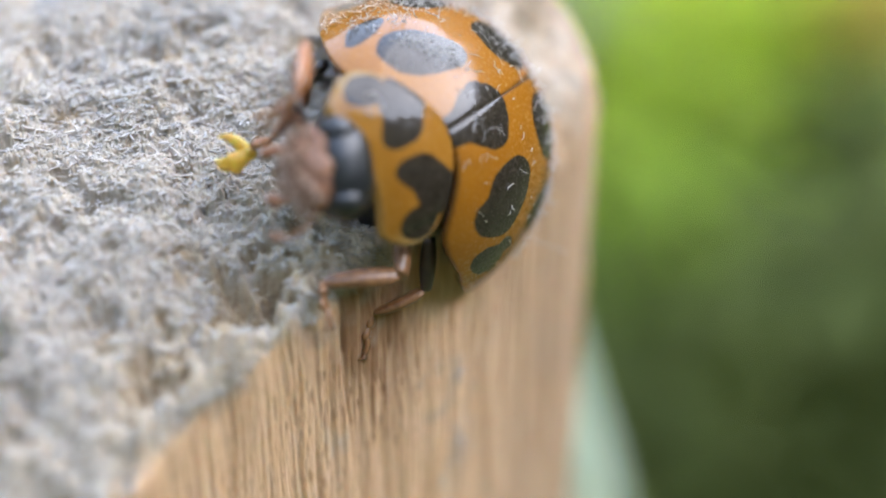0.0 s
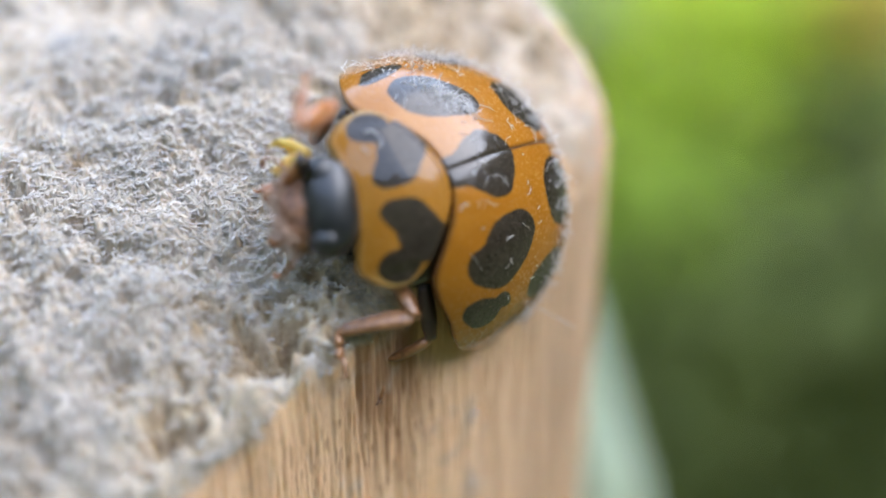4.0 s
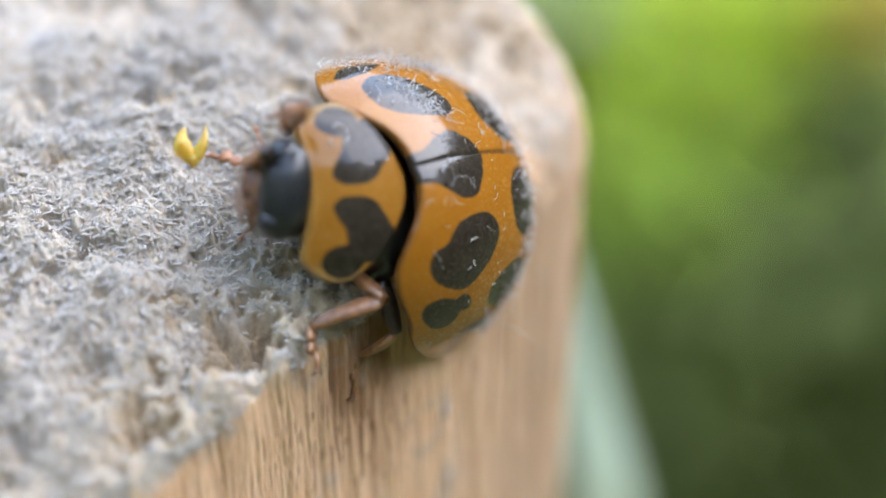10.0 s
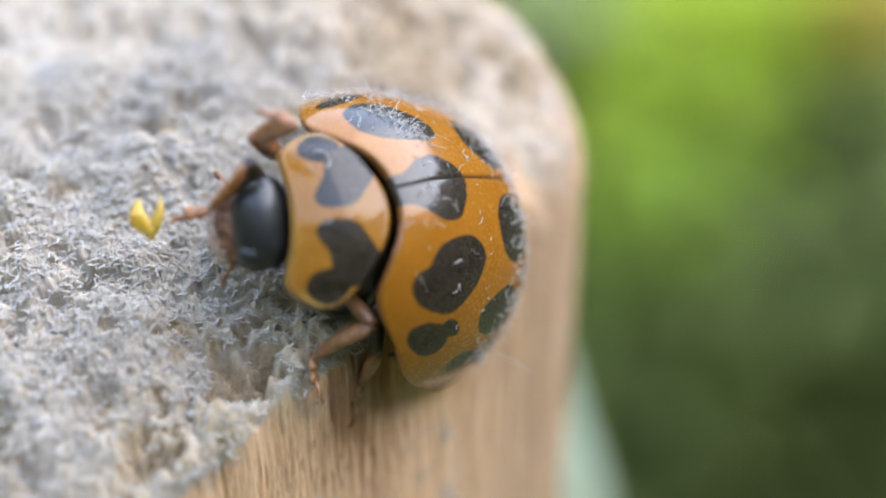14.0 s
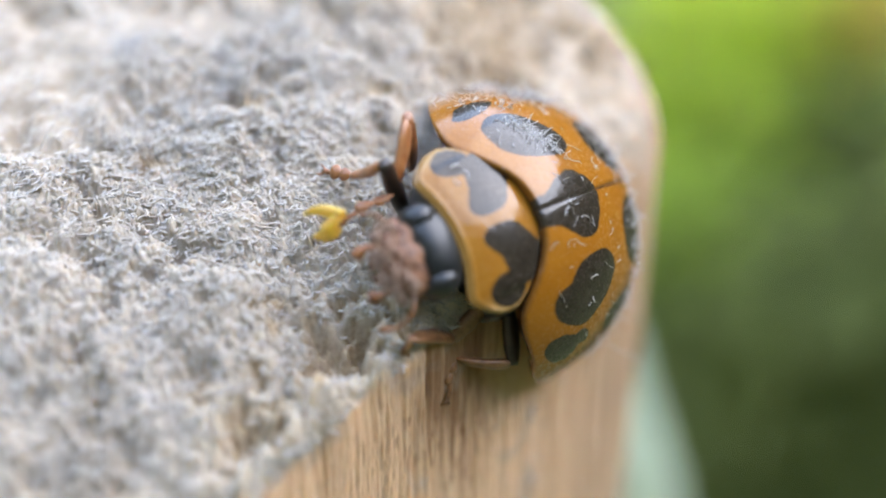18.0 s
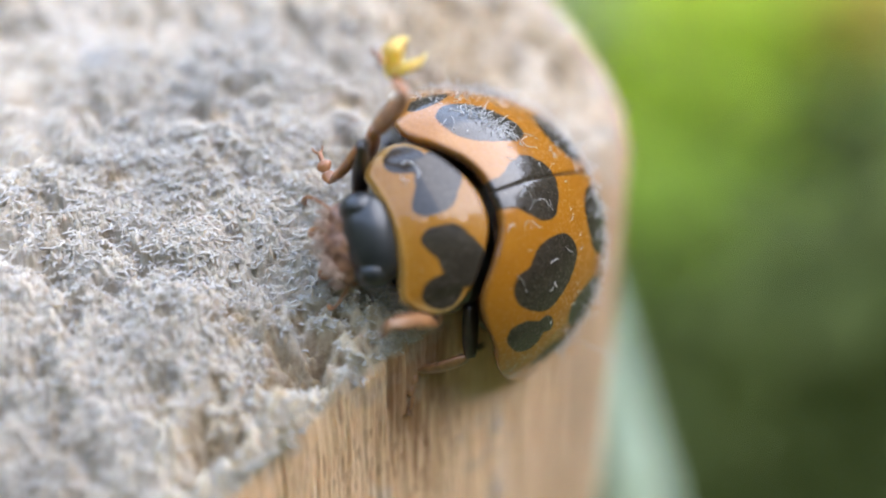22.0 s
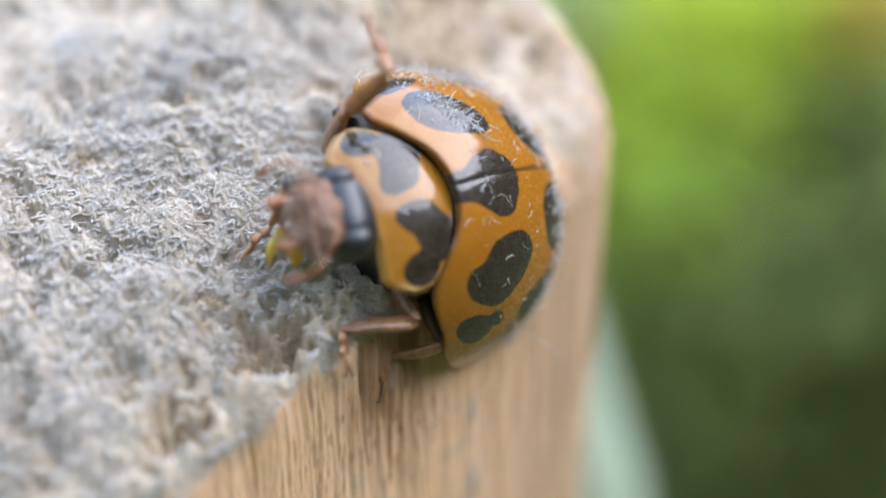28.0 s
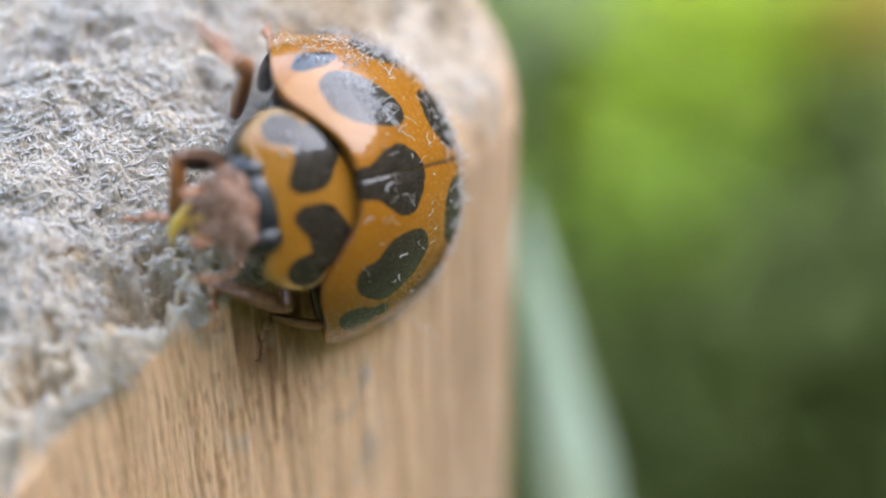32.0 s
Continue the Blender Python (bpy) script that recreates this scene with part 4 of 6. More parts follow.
shrub("shade_tone_shrub", (0.198, 0.440, -0.200), (0.018, 0.030, 0.032), 450, 0.012, SHADE_GREEN, "narrow leafy shrub in a shaded tone", 7)


def motions():
    # the blade sways about its foot
    walk(blade, [(0, pose(14.5 * U, 19.5 * U, -478 * U, 0, -0.164, 0)), (0.5, pose(14.5 * U, 19.5 * U, -478 * U, 0, -0.110, 0)), (1, pose(14.5 * U, 19.5 * U, -478 * U, 0, -0.106, 0)), (1.5, pose(14.5 * U, 19.5 * U, -478 * U, 0, -0.072, 0)), (2, pose(14.5 * U, 19.5 * U, -478 * U, 0, -0.040, 0)), (3, pose(14.5 * U, 19.5 * U, -478 * U, 0, 0.000, 0)), (6, pose(14.5 * U, 19.5 * U, -478 * U, 0, 0.003, 0)), (7, pose(14.5 * U, 19.5 * U, -478 * U, 0, 0.010, 0)), (7.5, pose(14.5 * U, 19.5 * U, -478 * U, 0, -0.132, 0)), (8, pose(14.5 * U, 19.5 * U, -478 * U, 0, -0.075, 0)), (8.5, pose(14.5 * U, 19.5 * U, -478 * U, 0, 0.018, 0)), (9, pose(14.5 * U, 19.5 * U, -478 * U, 0, 0.050, 0)), (10, pose(14.5 * U, 19.5 * U, -478 * U, 0, 0.012, 0)), (11, pose(14.5 * U, 19.5 * U, -478 * U, 0, -0.034, 0)), (11.5, pose(14.5 * U, 19.5 * U, -478 * U, 0, -0.023, 0)), (12, pose(14.5 * U, 19.5 * U, -478 * U, 0, 0.155, 0)), (12.5, pose(14.5 * U, 19.5 * U, -478 * U, 0, 0.289, 0)), (13, pose(14.5 * U, 19.5 * U, -478 * U, 0, 0.136, 0)), (13.5, pose(14.5 * U, 19.5 * U, -478 * U, 0, -0.075, 0)), (14, pose(14.5 * U, 19.5 * U, -478 * U, 0, -0.217, 0)), (17, pose(14.5 * U, 19.5 * U, -478 * U, 0, 0.113, 0)), (18, pose(14.5 * U, 19.5 * U, -478 * U, 0, 0.087, 0)), (19, pose(14.5 * U, 19.5 * U, -478 * U, 0, -0.057, 0)), (20, pose(14.5 * U, 19.5 * U, -478 * U, 0, 0.024, 0)), (21, pose(14.5 * U, 19.5 * U, -478 * U, 0, -0.108, 0)), (22, pose(14.5 * U, 19.5 * U, -478 * U, 0, 0.129, 0)), (23, pose(14.5 * U, 19.5 * U, -478 * U, 0, -0.108, 0)), (24, pose(14.5 * U, 19.5 * U, -478 * U, 0, -0.007, 0)), (25, pose(14.5 * U, 19.5 * U, -478 * U, 0, -0.088, 0)), (28, pose(14.5 * U, 19.5 * U, -478 * U, 0, -0.024, 0)), (30, pose(14.5 * U, 19.5 * U, -478 * U, 0, -0.053, 0)), (31, pose(14.5 * U, 19.5 * U, -478 * U, 0, 0.013, 0)), (32, pose(14.5 * U, 19.5 * U, -478 * U, 0, 0.008, 0))])
    walk(bug, [
        (0.0, upose(-0.840, 1.450, 0.466, -53.9, -4.9, -114.8)),
        (0.5, upose(-0.929, 1.286, 0.489, -54.2, -7.8, -118.3)),
        (1.0, upose(-0.903, 1.295, 0.444, -52.0, -9.6, -119.5)),
        (1.5, upose(-0.886, 1.314, 0.382, -51.7, -11.9, -119.7)),
        (2.0, upose(-0.933, 1.277, 0.397, -51.8, -13.6, -121.4)),
        (2.5, upose(-0.886, 1.219, 0.434, -52.0, -12.5, -120.9)),
        (3.0, upose(-0.874, 1.266, 0.365, -51.4, -13.5, -122.0)),
        (3.5, upose(-0.862, 1.339, 0.321, -51.2, -13.7, -123.1)),
        (5.5, upose(-1.001, 1.079, 0.362, -51.6, -16.8, -120.7)),
        (6.0, upose(-1.036, 1.137, 0.330, -51.9, -17.7, -121.6)),
        (6.5, upose(-0.922, 1.117, 0.393, -53.1, -20.1, -120.7)),
        (7.0, upose(-0.938, 1.073, 0.427, -53.5, -21.2, -120.9)),
        (7.5, upose(-0.984, 1.026, 0.496, -55.3, -22.3, -119.1)),
        (8.0, upose(-1.014, 1.076, 0.457, -55.8, -20.9, -119.2)),
        (8.5, upose(-1.055, 1.111, 0.367, -55.0, -19.7, -120.8)),
        (9.0, upose(-1.014, 1.124, 0.359, -54.8, -20.2, -121.1)),
        (9.5, upose(-1.103, 1.091, 0.325, -53.7, -19.9, -123.9)),
        (10.0, upose(-1.034, 1.047, 0.333, -52.8, -19.5, -122.4)),
        (10.5, upose(-1.110, 1.077, 0.326, -53.5, -20.0, -123.1)),
        (11.0, upose(-1.148, 1.054, 0.357, -55.1, -20.5, -123.3)),
        (11.5, upose(-0.911, 1.056, 0.290, -54.8, -20.5, -122.8)),
        (12.0, upose(-0.854, 1.079, 0.167, -53.7, -18.4, -122.5)),
        (12.5, upose(-1.326, 0.808, 0.229, -48.2, -17.5, -120.3)),
        (13.0, upose(-1.304, 0.963, 0.198, -50.4, -16.9, -120.5)),
        (13.5, upose(-1.288, 0.718, 0.290, -48.8, -24.6, -122.4)),
        (14.0, upose(-1.199, 0.638, 0.447, -47.2, -22.2, -126.3)),
        (14.5, upose(-1.305, 0.612, 0.410, -47.4, -24.4, -128.4)),
        (16.5, upose(-1.060, 1.429, -0.015, -49.5, -24.6, -128.6)),
        (17.0, upose(-0.923, 1.303, -0.065, -50.3, -19.6, -126.3)),
        (17.5, upose(-0.778, 1.229, -0.309, -53.5, -15.5, -122.7)),
        (18.0, upose(-0.636, 1.128, -0.299, -53.9, -15.7, -121.3)),
        (18.5, upose(-0.381, 0.965, 0.098, -53.7, -18.5, -118.7)),
        (19.0, upose(-0.439, 0.764, 0.208, -50.9, -19.4, -119.5)),
        (19.5, upose(-0.368, 0.870, 0.142, -50.3, -18.1, -117.6)),
        (20.0, upose(-0.391, 0.950, 0.051, -49.5, -16.8, -118.0)),
        (20.5, upose(-0.412, 0.935, 0.079, -48.7, -16.3, -119.5)),
        (21.0, upose(-0.434, 1.032, 0.027, -48.0, -15.0, -122.7)),
        (21.5, upose(-0.530, 1.105, -0.102, -47.8, -14.2, -125.8)),
        (22.0, upose(-0.613, 1.065, 0.059, -49.2, -18.7, -123.2)),
        (22.5, upose(-0.565, 1.089, 0.139, -50.1, -20.2, -124.3)),
        (23.0, upose(-0.672, 0.973, 0.164, -51.7, -22.6, -123.6)),
        (23.5, upose(-0.738, 0.929, 0.200, -51.9, -25.1, -125.2)),
        (24.0, upose(-0.725, 0.816, 0.208, -52.2, -27.1, -125.1)),
        (24.5, upose(-0.600, 0.741, 0.235, -54.0, -30.3, -123.8)),
        (25.0, upose(-0.498, 0.715, 0.167, -54.2, -30.6, -124.0)),
        (25.5, upose(-0.466, 0.695, 0.094, -54.9, -30.1, -120.7)),
        (27.5, upose(-1.044, 1.155, -0.039, -55.8, -23.6, -121.2)),
        (28.0, upose(-0.993, 1.144, 0.074, -55.4, -19.0, -120.9)),
        (28.5, upose(-0.913, 1.063, 0.124, -57.0, -16.0, -118.1)),
        (29.0, upose(-0.848, 1.058, 0.204, -60.2, -14.0, -118.4)),
        (29.5, upose(-0.850, 0.861, 0.296, -58.2, -12.6, -119.5)),
        (30.0, upose(-0.787, 0.824, 0.247, -60.3, -13.9, -120.6)),
        (30.5, upose(-0.737, 0.841, 0.196, -58.5, -12.8, -121.1)),
        (31.0, upose(-0.683, 0.880, 0.162, -62.3, -14.2, -121.1)),
        (31.5, upose(-0.735, 0.877, 0.126, -67.3, -15.0, -117.5)),
        (32.0, upose(-0.736, 0.839, 0.098, -69.7, -16.8, -115.7)),
    ])
    walk(pro, [
        (0.0, upose(1.785, -0.093, 1.828, -9.8, 23.9, -4.9)),
        (0.5, upose(1.775, -0.015, 1.753, -20.2, 30.2, -12.7)),
        (1.0, upose(1.779, 0.032, 1.751, -17.8, 33.4, -17.2)),
        (1.5, upose(1.813, 0.028, 1.805, -16.9, 32.7, -11.3)),
        (2.0, upose(1.794, 0.098, 1.825, -12.7, 33.0, -8.3)),
        (2.5, upose(1.744, 0.144, 1.843, -12.7, 36.6, -16.0)),
        (3.0, upose(1.755, 0.098, 1.831, -14.1, 35.5, -14.6)),
        (3.5, upose(1.747, 0.107, 1.833, -13.4, 34.5, -14.0)),
        (5.5, upose(1.630, 0.022, 1.734, -8.7, 40.4, -2.1)),
        (6.0, upose(1.686, 0.066, 1.742, -12.1, 38.3, 1.2)),
        (6.5, upose(1.652, 0.064, 1.733, -14.6, 35.9, -0.0)),
        (7.0, upose(1.689, 0.101, 1.754, -15.1, 38.4, -0.8)),
        (7.5, upose(1.663, 0.166, 1.686, -4.2, 33.3, 2.1)),
        (8.0, upose(1.637, 0.105, 1.694, 1.7, 30.8, 3.2)),
        (8.5, upose(1.685, 0.152, 1.633, -13.0, 31.9, -5.3)),
        (9.0, upose(1.782, 0.070, 1.563, -18.5, 34.0, -7.1)),
        (9.5, upose(1.831, 0.005, 1.480, -17.5, 35.7, -3.2)),
        (10.0, upose(1.735, 0.063, 1.515, -21.8, 30.2, -16.7)),
        (10.5, upose(1.730, 0.030, 1.529, -5.1, 33.3, -1.7)),
        (11.0, upose(1.809, 0.096, 1.501, -12.2, 37.3, -4.2)),
        (11.5, upose(1.833, 0.066, 1.477, -3.8, 38.9, -5.8)),
        (12.0, upose(1.962, 0.137, 1.558, -0.9, 33.6, -8.8)),
        (12.5, upose(1.735, 0.035, 1.557, -0.9, 29.3, -2.5)),
        (13.0, upose(1.897, 0.058, 1.600, 0.0, 22.4, -3.8)),
        (13.5, upose(1.741, 0.261, 1.462, -9.9, 24.9, -12.0)),
        (14.0, upose(1.696, 0.159, 1.578, -18.5, 32.4, -18.3)),
        (14.5, upose(1.720, 0.162, 1.600, -20.9, 33.4, -18.5)),
        (16.5, upose(1.608, 0.005, 1.559, -16.1, 32.8, -13.7)),
        (17.0, upose(1.575, -0.084, 1.577, -8.3, 31.9, -8.4)),
        (17.5, upose(1.520, -0.125, 1.469, -3.2, 24.0, -6.0)),
        (18.0, upose(1.636, -0.156, 1.637, 2.6, 22.5, 1.7)),
        (18.5, upose(1.772, -0.069, 1.777, 6.6, 25.2, -1.7)),
        (19.0, upose(1.739, 0.064, 1.770, 5.4, 25.3, -6.2)),
        (19.5, upose(1.792, 0.052, 1.772, 10.5, 32.3, -4.1)),
        (20.0, upose(1.685, 0.006, 1.823, 9.2, 31.5, -2.0)),
        (20.5, upose(1.598, -0.022, 1.835, 9.3, 28.9, 1.3)),
        (21.0, upose(1.719, -0.114, 1.782, -0.9, 24.4, 1.3)),
        (21.5, upose(1.683, 0.104, 1.535, -15.5, 27.7, -13.2)),
        (22.0, upose(1.736, 0.099, 1.578, -9.5, 35.8, -8.8)),
        (22.5, upose(1.806, 0.024, 1.654, -2.5, 37.5, -13.4)),
        (23.0, upose(1.728, 0.048, 1.619, 0.7, 35.5, -7.6)),
        (23.5, upose(1.758, 0.169, 1.556, -11.2, 32.6, -14.0)),
        (24.0, upose(1.789, 0.151, 1.486, -16.6, 30.9, -14.7)),
        (24.5, upose(1.805, 0.108, 1.493, -14.0, 33.7, -12.3)),
        (25.0, upose(1.768, 0.128, 1.549, -10.8, 32.5, -8.6)),
        (25.5, upose(1.771, 0.043, 1.558, 1.7, 35.6, -3.1)),
        (27.5, upose(1.857, -0.043, 1.676, 2.4, 23.2, 9.1)),
        (28.0, upose(1.662, -0.091, 1.559, 5.2, 22.6, 5.8)),
        (28.5, upose(1.650, -0.098, 1.573, 0.6, 22.3, 0.3)),
        (29.0, upose(1.725, -0.043, 1.623, 4.2, 22.8, -1.1)),
        (29.5, upose(1.600, -0.035, 1.610, 4.0, 24.1, -1.5)),
        (30.0, upose(1.645, -0.036, 1.628, 3.8, 26.0, 1.0)),
        (30.5, upose(1.645, -0.053, 1.648, 0.7, 24.9, -0.0)),
        (31.0, upose(1.670, -0.030, 1.628, 0.3, 24.6, 0.6)),
        (31.5, upose(1.599, -0.003, 1.591, -2.4, 25.0, 0.0)),
        (32.0, upose(1.608, 0.059, 1.595, -3.7, 25.2, 0.3)),
    ])
    walk(head, [
        (0.0, upose(3.151, -0.243, 1.433, -14.1, 18.0, -25.7)),
        (0.5, upose(3.156, -0.286, 1.233, -28.6, 34.1, -33.5)),
        (1.0, upose(3.194, -0.339, 1.174, -31.6, 51.1, -40.6)),
        (1.5, upose(3.241, -0.162, 1.315, -36.6, 47.2, -42.9)),
        (2.0, upose(3.200, -0.011, 1.401, -38.4, 45.5, -47.6)),
        (2.5, upose(3.108, -0.134, 1.361, -29.8, 48.9, -42.5)),
        (3.0, upose(3.150, -0.125, 1.405, -19.4, 46.1, -26.1)),
        (3.5, upose(3.147, -0.130, 1.392, -19.8, 47.7, -27.4)),
        (5.5, upose(2.985, -0.022, 0.988, -26.6, 63.9, -27.9)),
        (6.0, upose(3.066, 0.101, 1.002, -33.4, 63.0, -29.6)),
        (6.5, upose(3.094, 0.089, 1.092, -31.9, 59.1, -28.0)),
        (7.0, upose(3.136, 0.119, 1.089, -32.5, 60.3, -29.0)),
        (7.5, upose(3.046, 0.229, 1.129, -21.5, 47.7, -22.5)),
        (8.0, upose(2.928, 0.212, 1.172, -20.4, 36.2, -24.5)),
        (8.5, upose(3.006, 0.025, 1.017, -39.5, 46.6, -40.6)),
        (9.0, upose(3.119, -0.178, 0.849, -59.9, 58.8, -60.8)),
        (9.5, upose(3.131, -0.072, 0.800, -69.1, 62.4, -65.0)),
        (10.0, upose(3.024, -0.229, 1.029, -70.2, 58.4, -76.9)),
        (10.5, upose(3.044, 0.020, 0.883, -35.9, 76.1, -36.1)),
        (11.0, upose(3.077, 0.055, 0.657, -35.7, 78.9, -32.3)),
        (11.5, upose(2.996, -0.043, 0.644, -10.1, 76.9, -10.6)),
        (12.0, upose(3.102, -0.063, 0.870, -8.5, 66.4, -11.0)),
        (12.5, upose(2.911, -0.036, 0.882, -4.9, 51.5, -3.0)),
        (13.0, upose(3.125, -0.038, 0.993, -1.5, 33.9, -3.7)),
        (13.5, upose(3.022, -0.038, 0.843, -19.6, 49.7, -20.8)),
        (14.0, upose(2.965, -0.272, 0.820, -55.8, 64.9, -56.2)),
        (14.5, upose(2.957, -0.248, 0.823, -53.1, 63.0, -51.2)),
        (16.5, upose(2.810, -0.248, 0.817, -24.4, 52.7, -18.9)),
        (17.0, upose(2.790, -0.219, 0.864, -11.4, 48.5, -6.6)),
        (17.5, upose(2.766, -0.216, 0.883, -6.9, 32.7, -6.2)),
        (18.0, upose(2.838, -0.073, 1.031, -1.6, 23.9, -1.7)),
        (18.5, upose(3.079, -0.058, 1.141, 1.5, 23.3, 0.5)),
        (19.0, upose(3.170, -0.044, 1.154, -0.8, 20.1, 1.7)),
        (19.5, upose(3.160, 0.032, 0.981, 6.6, 30.1, 7.2)),
        (20.0, upose(3.080, 0.073, 1.041, 6.9, 33.0, 12.9)),
        (20.5, upose(2.933, 0.089, 1.088, 4.6, 30.9, 6.0)),
        (21.0, upose(3.021, -0.052, 1.102, -6.9, 25.7, -4.0)),
        (21.5, upose(2.916, -0.176, 0.892, -25.3, 39.9, -23.1)),
        (22.0, upose(2.905, -0.085, 0.879, -26.1, 61.0, -24.2)),
        (22.5, upose(2.976, -0.263, 0.874, -12.4, 60.5, -18.7)),
        (23.0, upose(2.995, -0.124, 0.841, -5.8, 55.0, -6.9)),
        (23.5, upose(3.035, -0.156, 0.867, -39.0, 59.4, -39.5)),
        (24.0, upose(3.082, -0.208, 0.867, -66.2, 57.8, -66.9)),
        (24.5, upose(3.075, -0.170, 0.829, -59.5, 62.2, -58.7)),
        (25.0, upose(3.061, -0.056, 0.937, -44.0, 63.0, -41.9)),
        (25.5, upose(3.007, -0.061, 0.860, -17.6, 62.4, -21.3)),
        (27.5, upose(3.112, 0.091, 1.186, -0.0, 15.7, -7.1)),
        (28.0, upose(2.901, -0.040, 1.058, 5.3, 7.7, -13.0)),
        (28.5, upose(2.865, -0.148, 1.111, 2.4, 1.1, -14.8)),
        (29.0, upose(2.906, -0.110, 1.173, 6.5, -2.7, -15.6)),
        (29.5, upose(2.790, -0.119, 1.116, 5.5, -0.6, -17.8)),
        (30.0, upose(2.839, -0.075, 1.075, 4.2, 2.1, -17.1)),
        (30.5, upose(2.816, -0.141, 1.119, 2.1, 2.3, -18.2)),
        (31.0, upose(2.813, -0.137, 1.107, 2.0, 3.9, -18.9)),
        (31.5, upose(2.675, -0.066, 1.009, 1.3, 0.1, -10.4)),
        (32.0, upose(2.616, 0.052, 0.955, 1.4, -3.5, -1.4)),
    ])
    walk(scrap, [
        (0.0, upose(-3.126, -0.969, 1.691, -60.0, 2.5, -178.6)),
        (0.5, upose(-3.284, -1.566, 1.501, -43.5, -30.0, 160.6)),
        (1.0, upose(-3.106, -1.998, 1.250, -11.6, -56.0, 121.0)),
        (2.0, upose(-2.971, -1.174, 1.603, -49.9, -43.9, 146.3)),
        (3.0, upose(-2.862, -1.065, 1.602, -68.1, -31.3, 159.4)),
        (4.0, upose(-2.403, -0.913, 2.616, -51.6, 13.9, -171.8)),
        (5.0, upose(-1.535, -0.822, 3.752, -19.8, 54.0, -127.4)),
        (6.0, upose(-1.013, -0.744, 4.634, 32.1, 47.3, -38.7)),
        (7.0, upose(-0.923, -1.021, 4.760, 33.3, 47.3, -38.7)),
        (7.3, upose(-0.976, -1.101, 4.502, 57.6, 4.2, -2.5)),
        (7.7, upose(-1.228, -1.247, 4.064, 56.6, -40.2, 29.2)),
        (8.0, upose(-1.779, -1.381, 3.771, -5.9, -58.1, 111.8)),
        (9.0, upose(-3.935, -1.041, 2.501, -12.8, -58.1, 111.8)),
        (10.0, upose(-3.899, -0.649, 2.325, -33.2, -58.1, 111.8)),
        (11.0, upose(-3.09, -1.60, 3.91, -28.7, -56.0, 121.0)),
        (12.0, upose(-3.639, -2.143, 2.807, 15.0, -60.0, 90.0)),
        (12.5, upose(-2.813, -1.902, 3.155, -29.9, -49.2, 137.9)),
        (13.0, upose(-3.869, -1.902, 2.806, -57.4, -27.3, 162.6)),
        (14.0, upose(-4.506, -1.699, 2.113, -41.0, -56.0, 121.0)),
        (14.5, upose(-4.438, -1.208, 2.829, -41.0, -56.0, 121.0)),
        (15.5, upose(-3.998, -1.199, 2.549, -41.0, -45.0, 138.0)),
        (16.5, upose(-3.467, -1.232, 2.195, -41.1, -28.8, 161.5)),
        (17.0, upose(-2.574, -0.938, 1.225, -68.7, 4.9, -177.1)),
        (17.5, upose(-2.752, -1.293, 1.340, -67.5, 16.0, -170.0)),
        (18.0, upose(-3.081, -1.332, 1.674, -66.7, 27.3, -162.6)),
        (19.0, upose(-2.482, -1.832, 3.618, -31.0, 47.3, -141.3)),
        (20.0, upose(-2.708, -2.076, 1.973, -27.2, 52.3, -131.6)),
        (21.0, upose(-2.198, -1.479, 3.705, -56.2, 47.3, -141.3)),
        (21.2, upose(-2.431, -1.372, 3.772, -74.3, 11.2, -173.4)),
        (21.5, upose(-2.623, -1.194, 3.870, -69.4, -27.3, 162.6)),
        (21.8, upose(-1.820, -0.983, 4.207, -30.2, -57.5, 114.8)),
        (22.0, upose(-1.402, -0.857, 4.404, 38.1, -47.3, 38.7)),
        (22.3, upose(-2.415, -0.826, 3.632, -20.7, -56.9, 117.9)),
        (22.7, upose(-3.247, -0.661, 2.716, -45.1, -24.3, 164.9)),
        (23.0, upose(-3.395, -0.444, 2.157, -43.9, 15.9, -170.5)),
        (24.0, upose(-3.169, -0.786, 2.206, -59.1, 7.4, -175.7)),
        (25.0, upose(-2.314, -0.533, 2.227, -65.7, -37.8, 153.4)),
        (26.0, upose(-1.873, -0.649, 1.872, -56.7, 3.3, -178.1)),
        (27.0, upose(-2.251, -0.804, 1.709, -32.4, 43.4, -146.9)),
        (28.0, upose(-2.898, -1.211, 1.172, 11.9, 58.1, -68.2)),
        (29.0, upose(-2.446, -1.873, 1.529, -7.4, 59.9, -84.3)),
        (30.0, upose(-2.461, -2.031, 1.363, 19.8, 59.5, -78.7)),
        (31.0, upose(-2.323, -2.303, 1.471, 14.7, 59.9, -84.3)),
        (32.0, upose(-2.089, -2.174, 1.222, 1.8, 58.9, -73.3)),
    ])
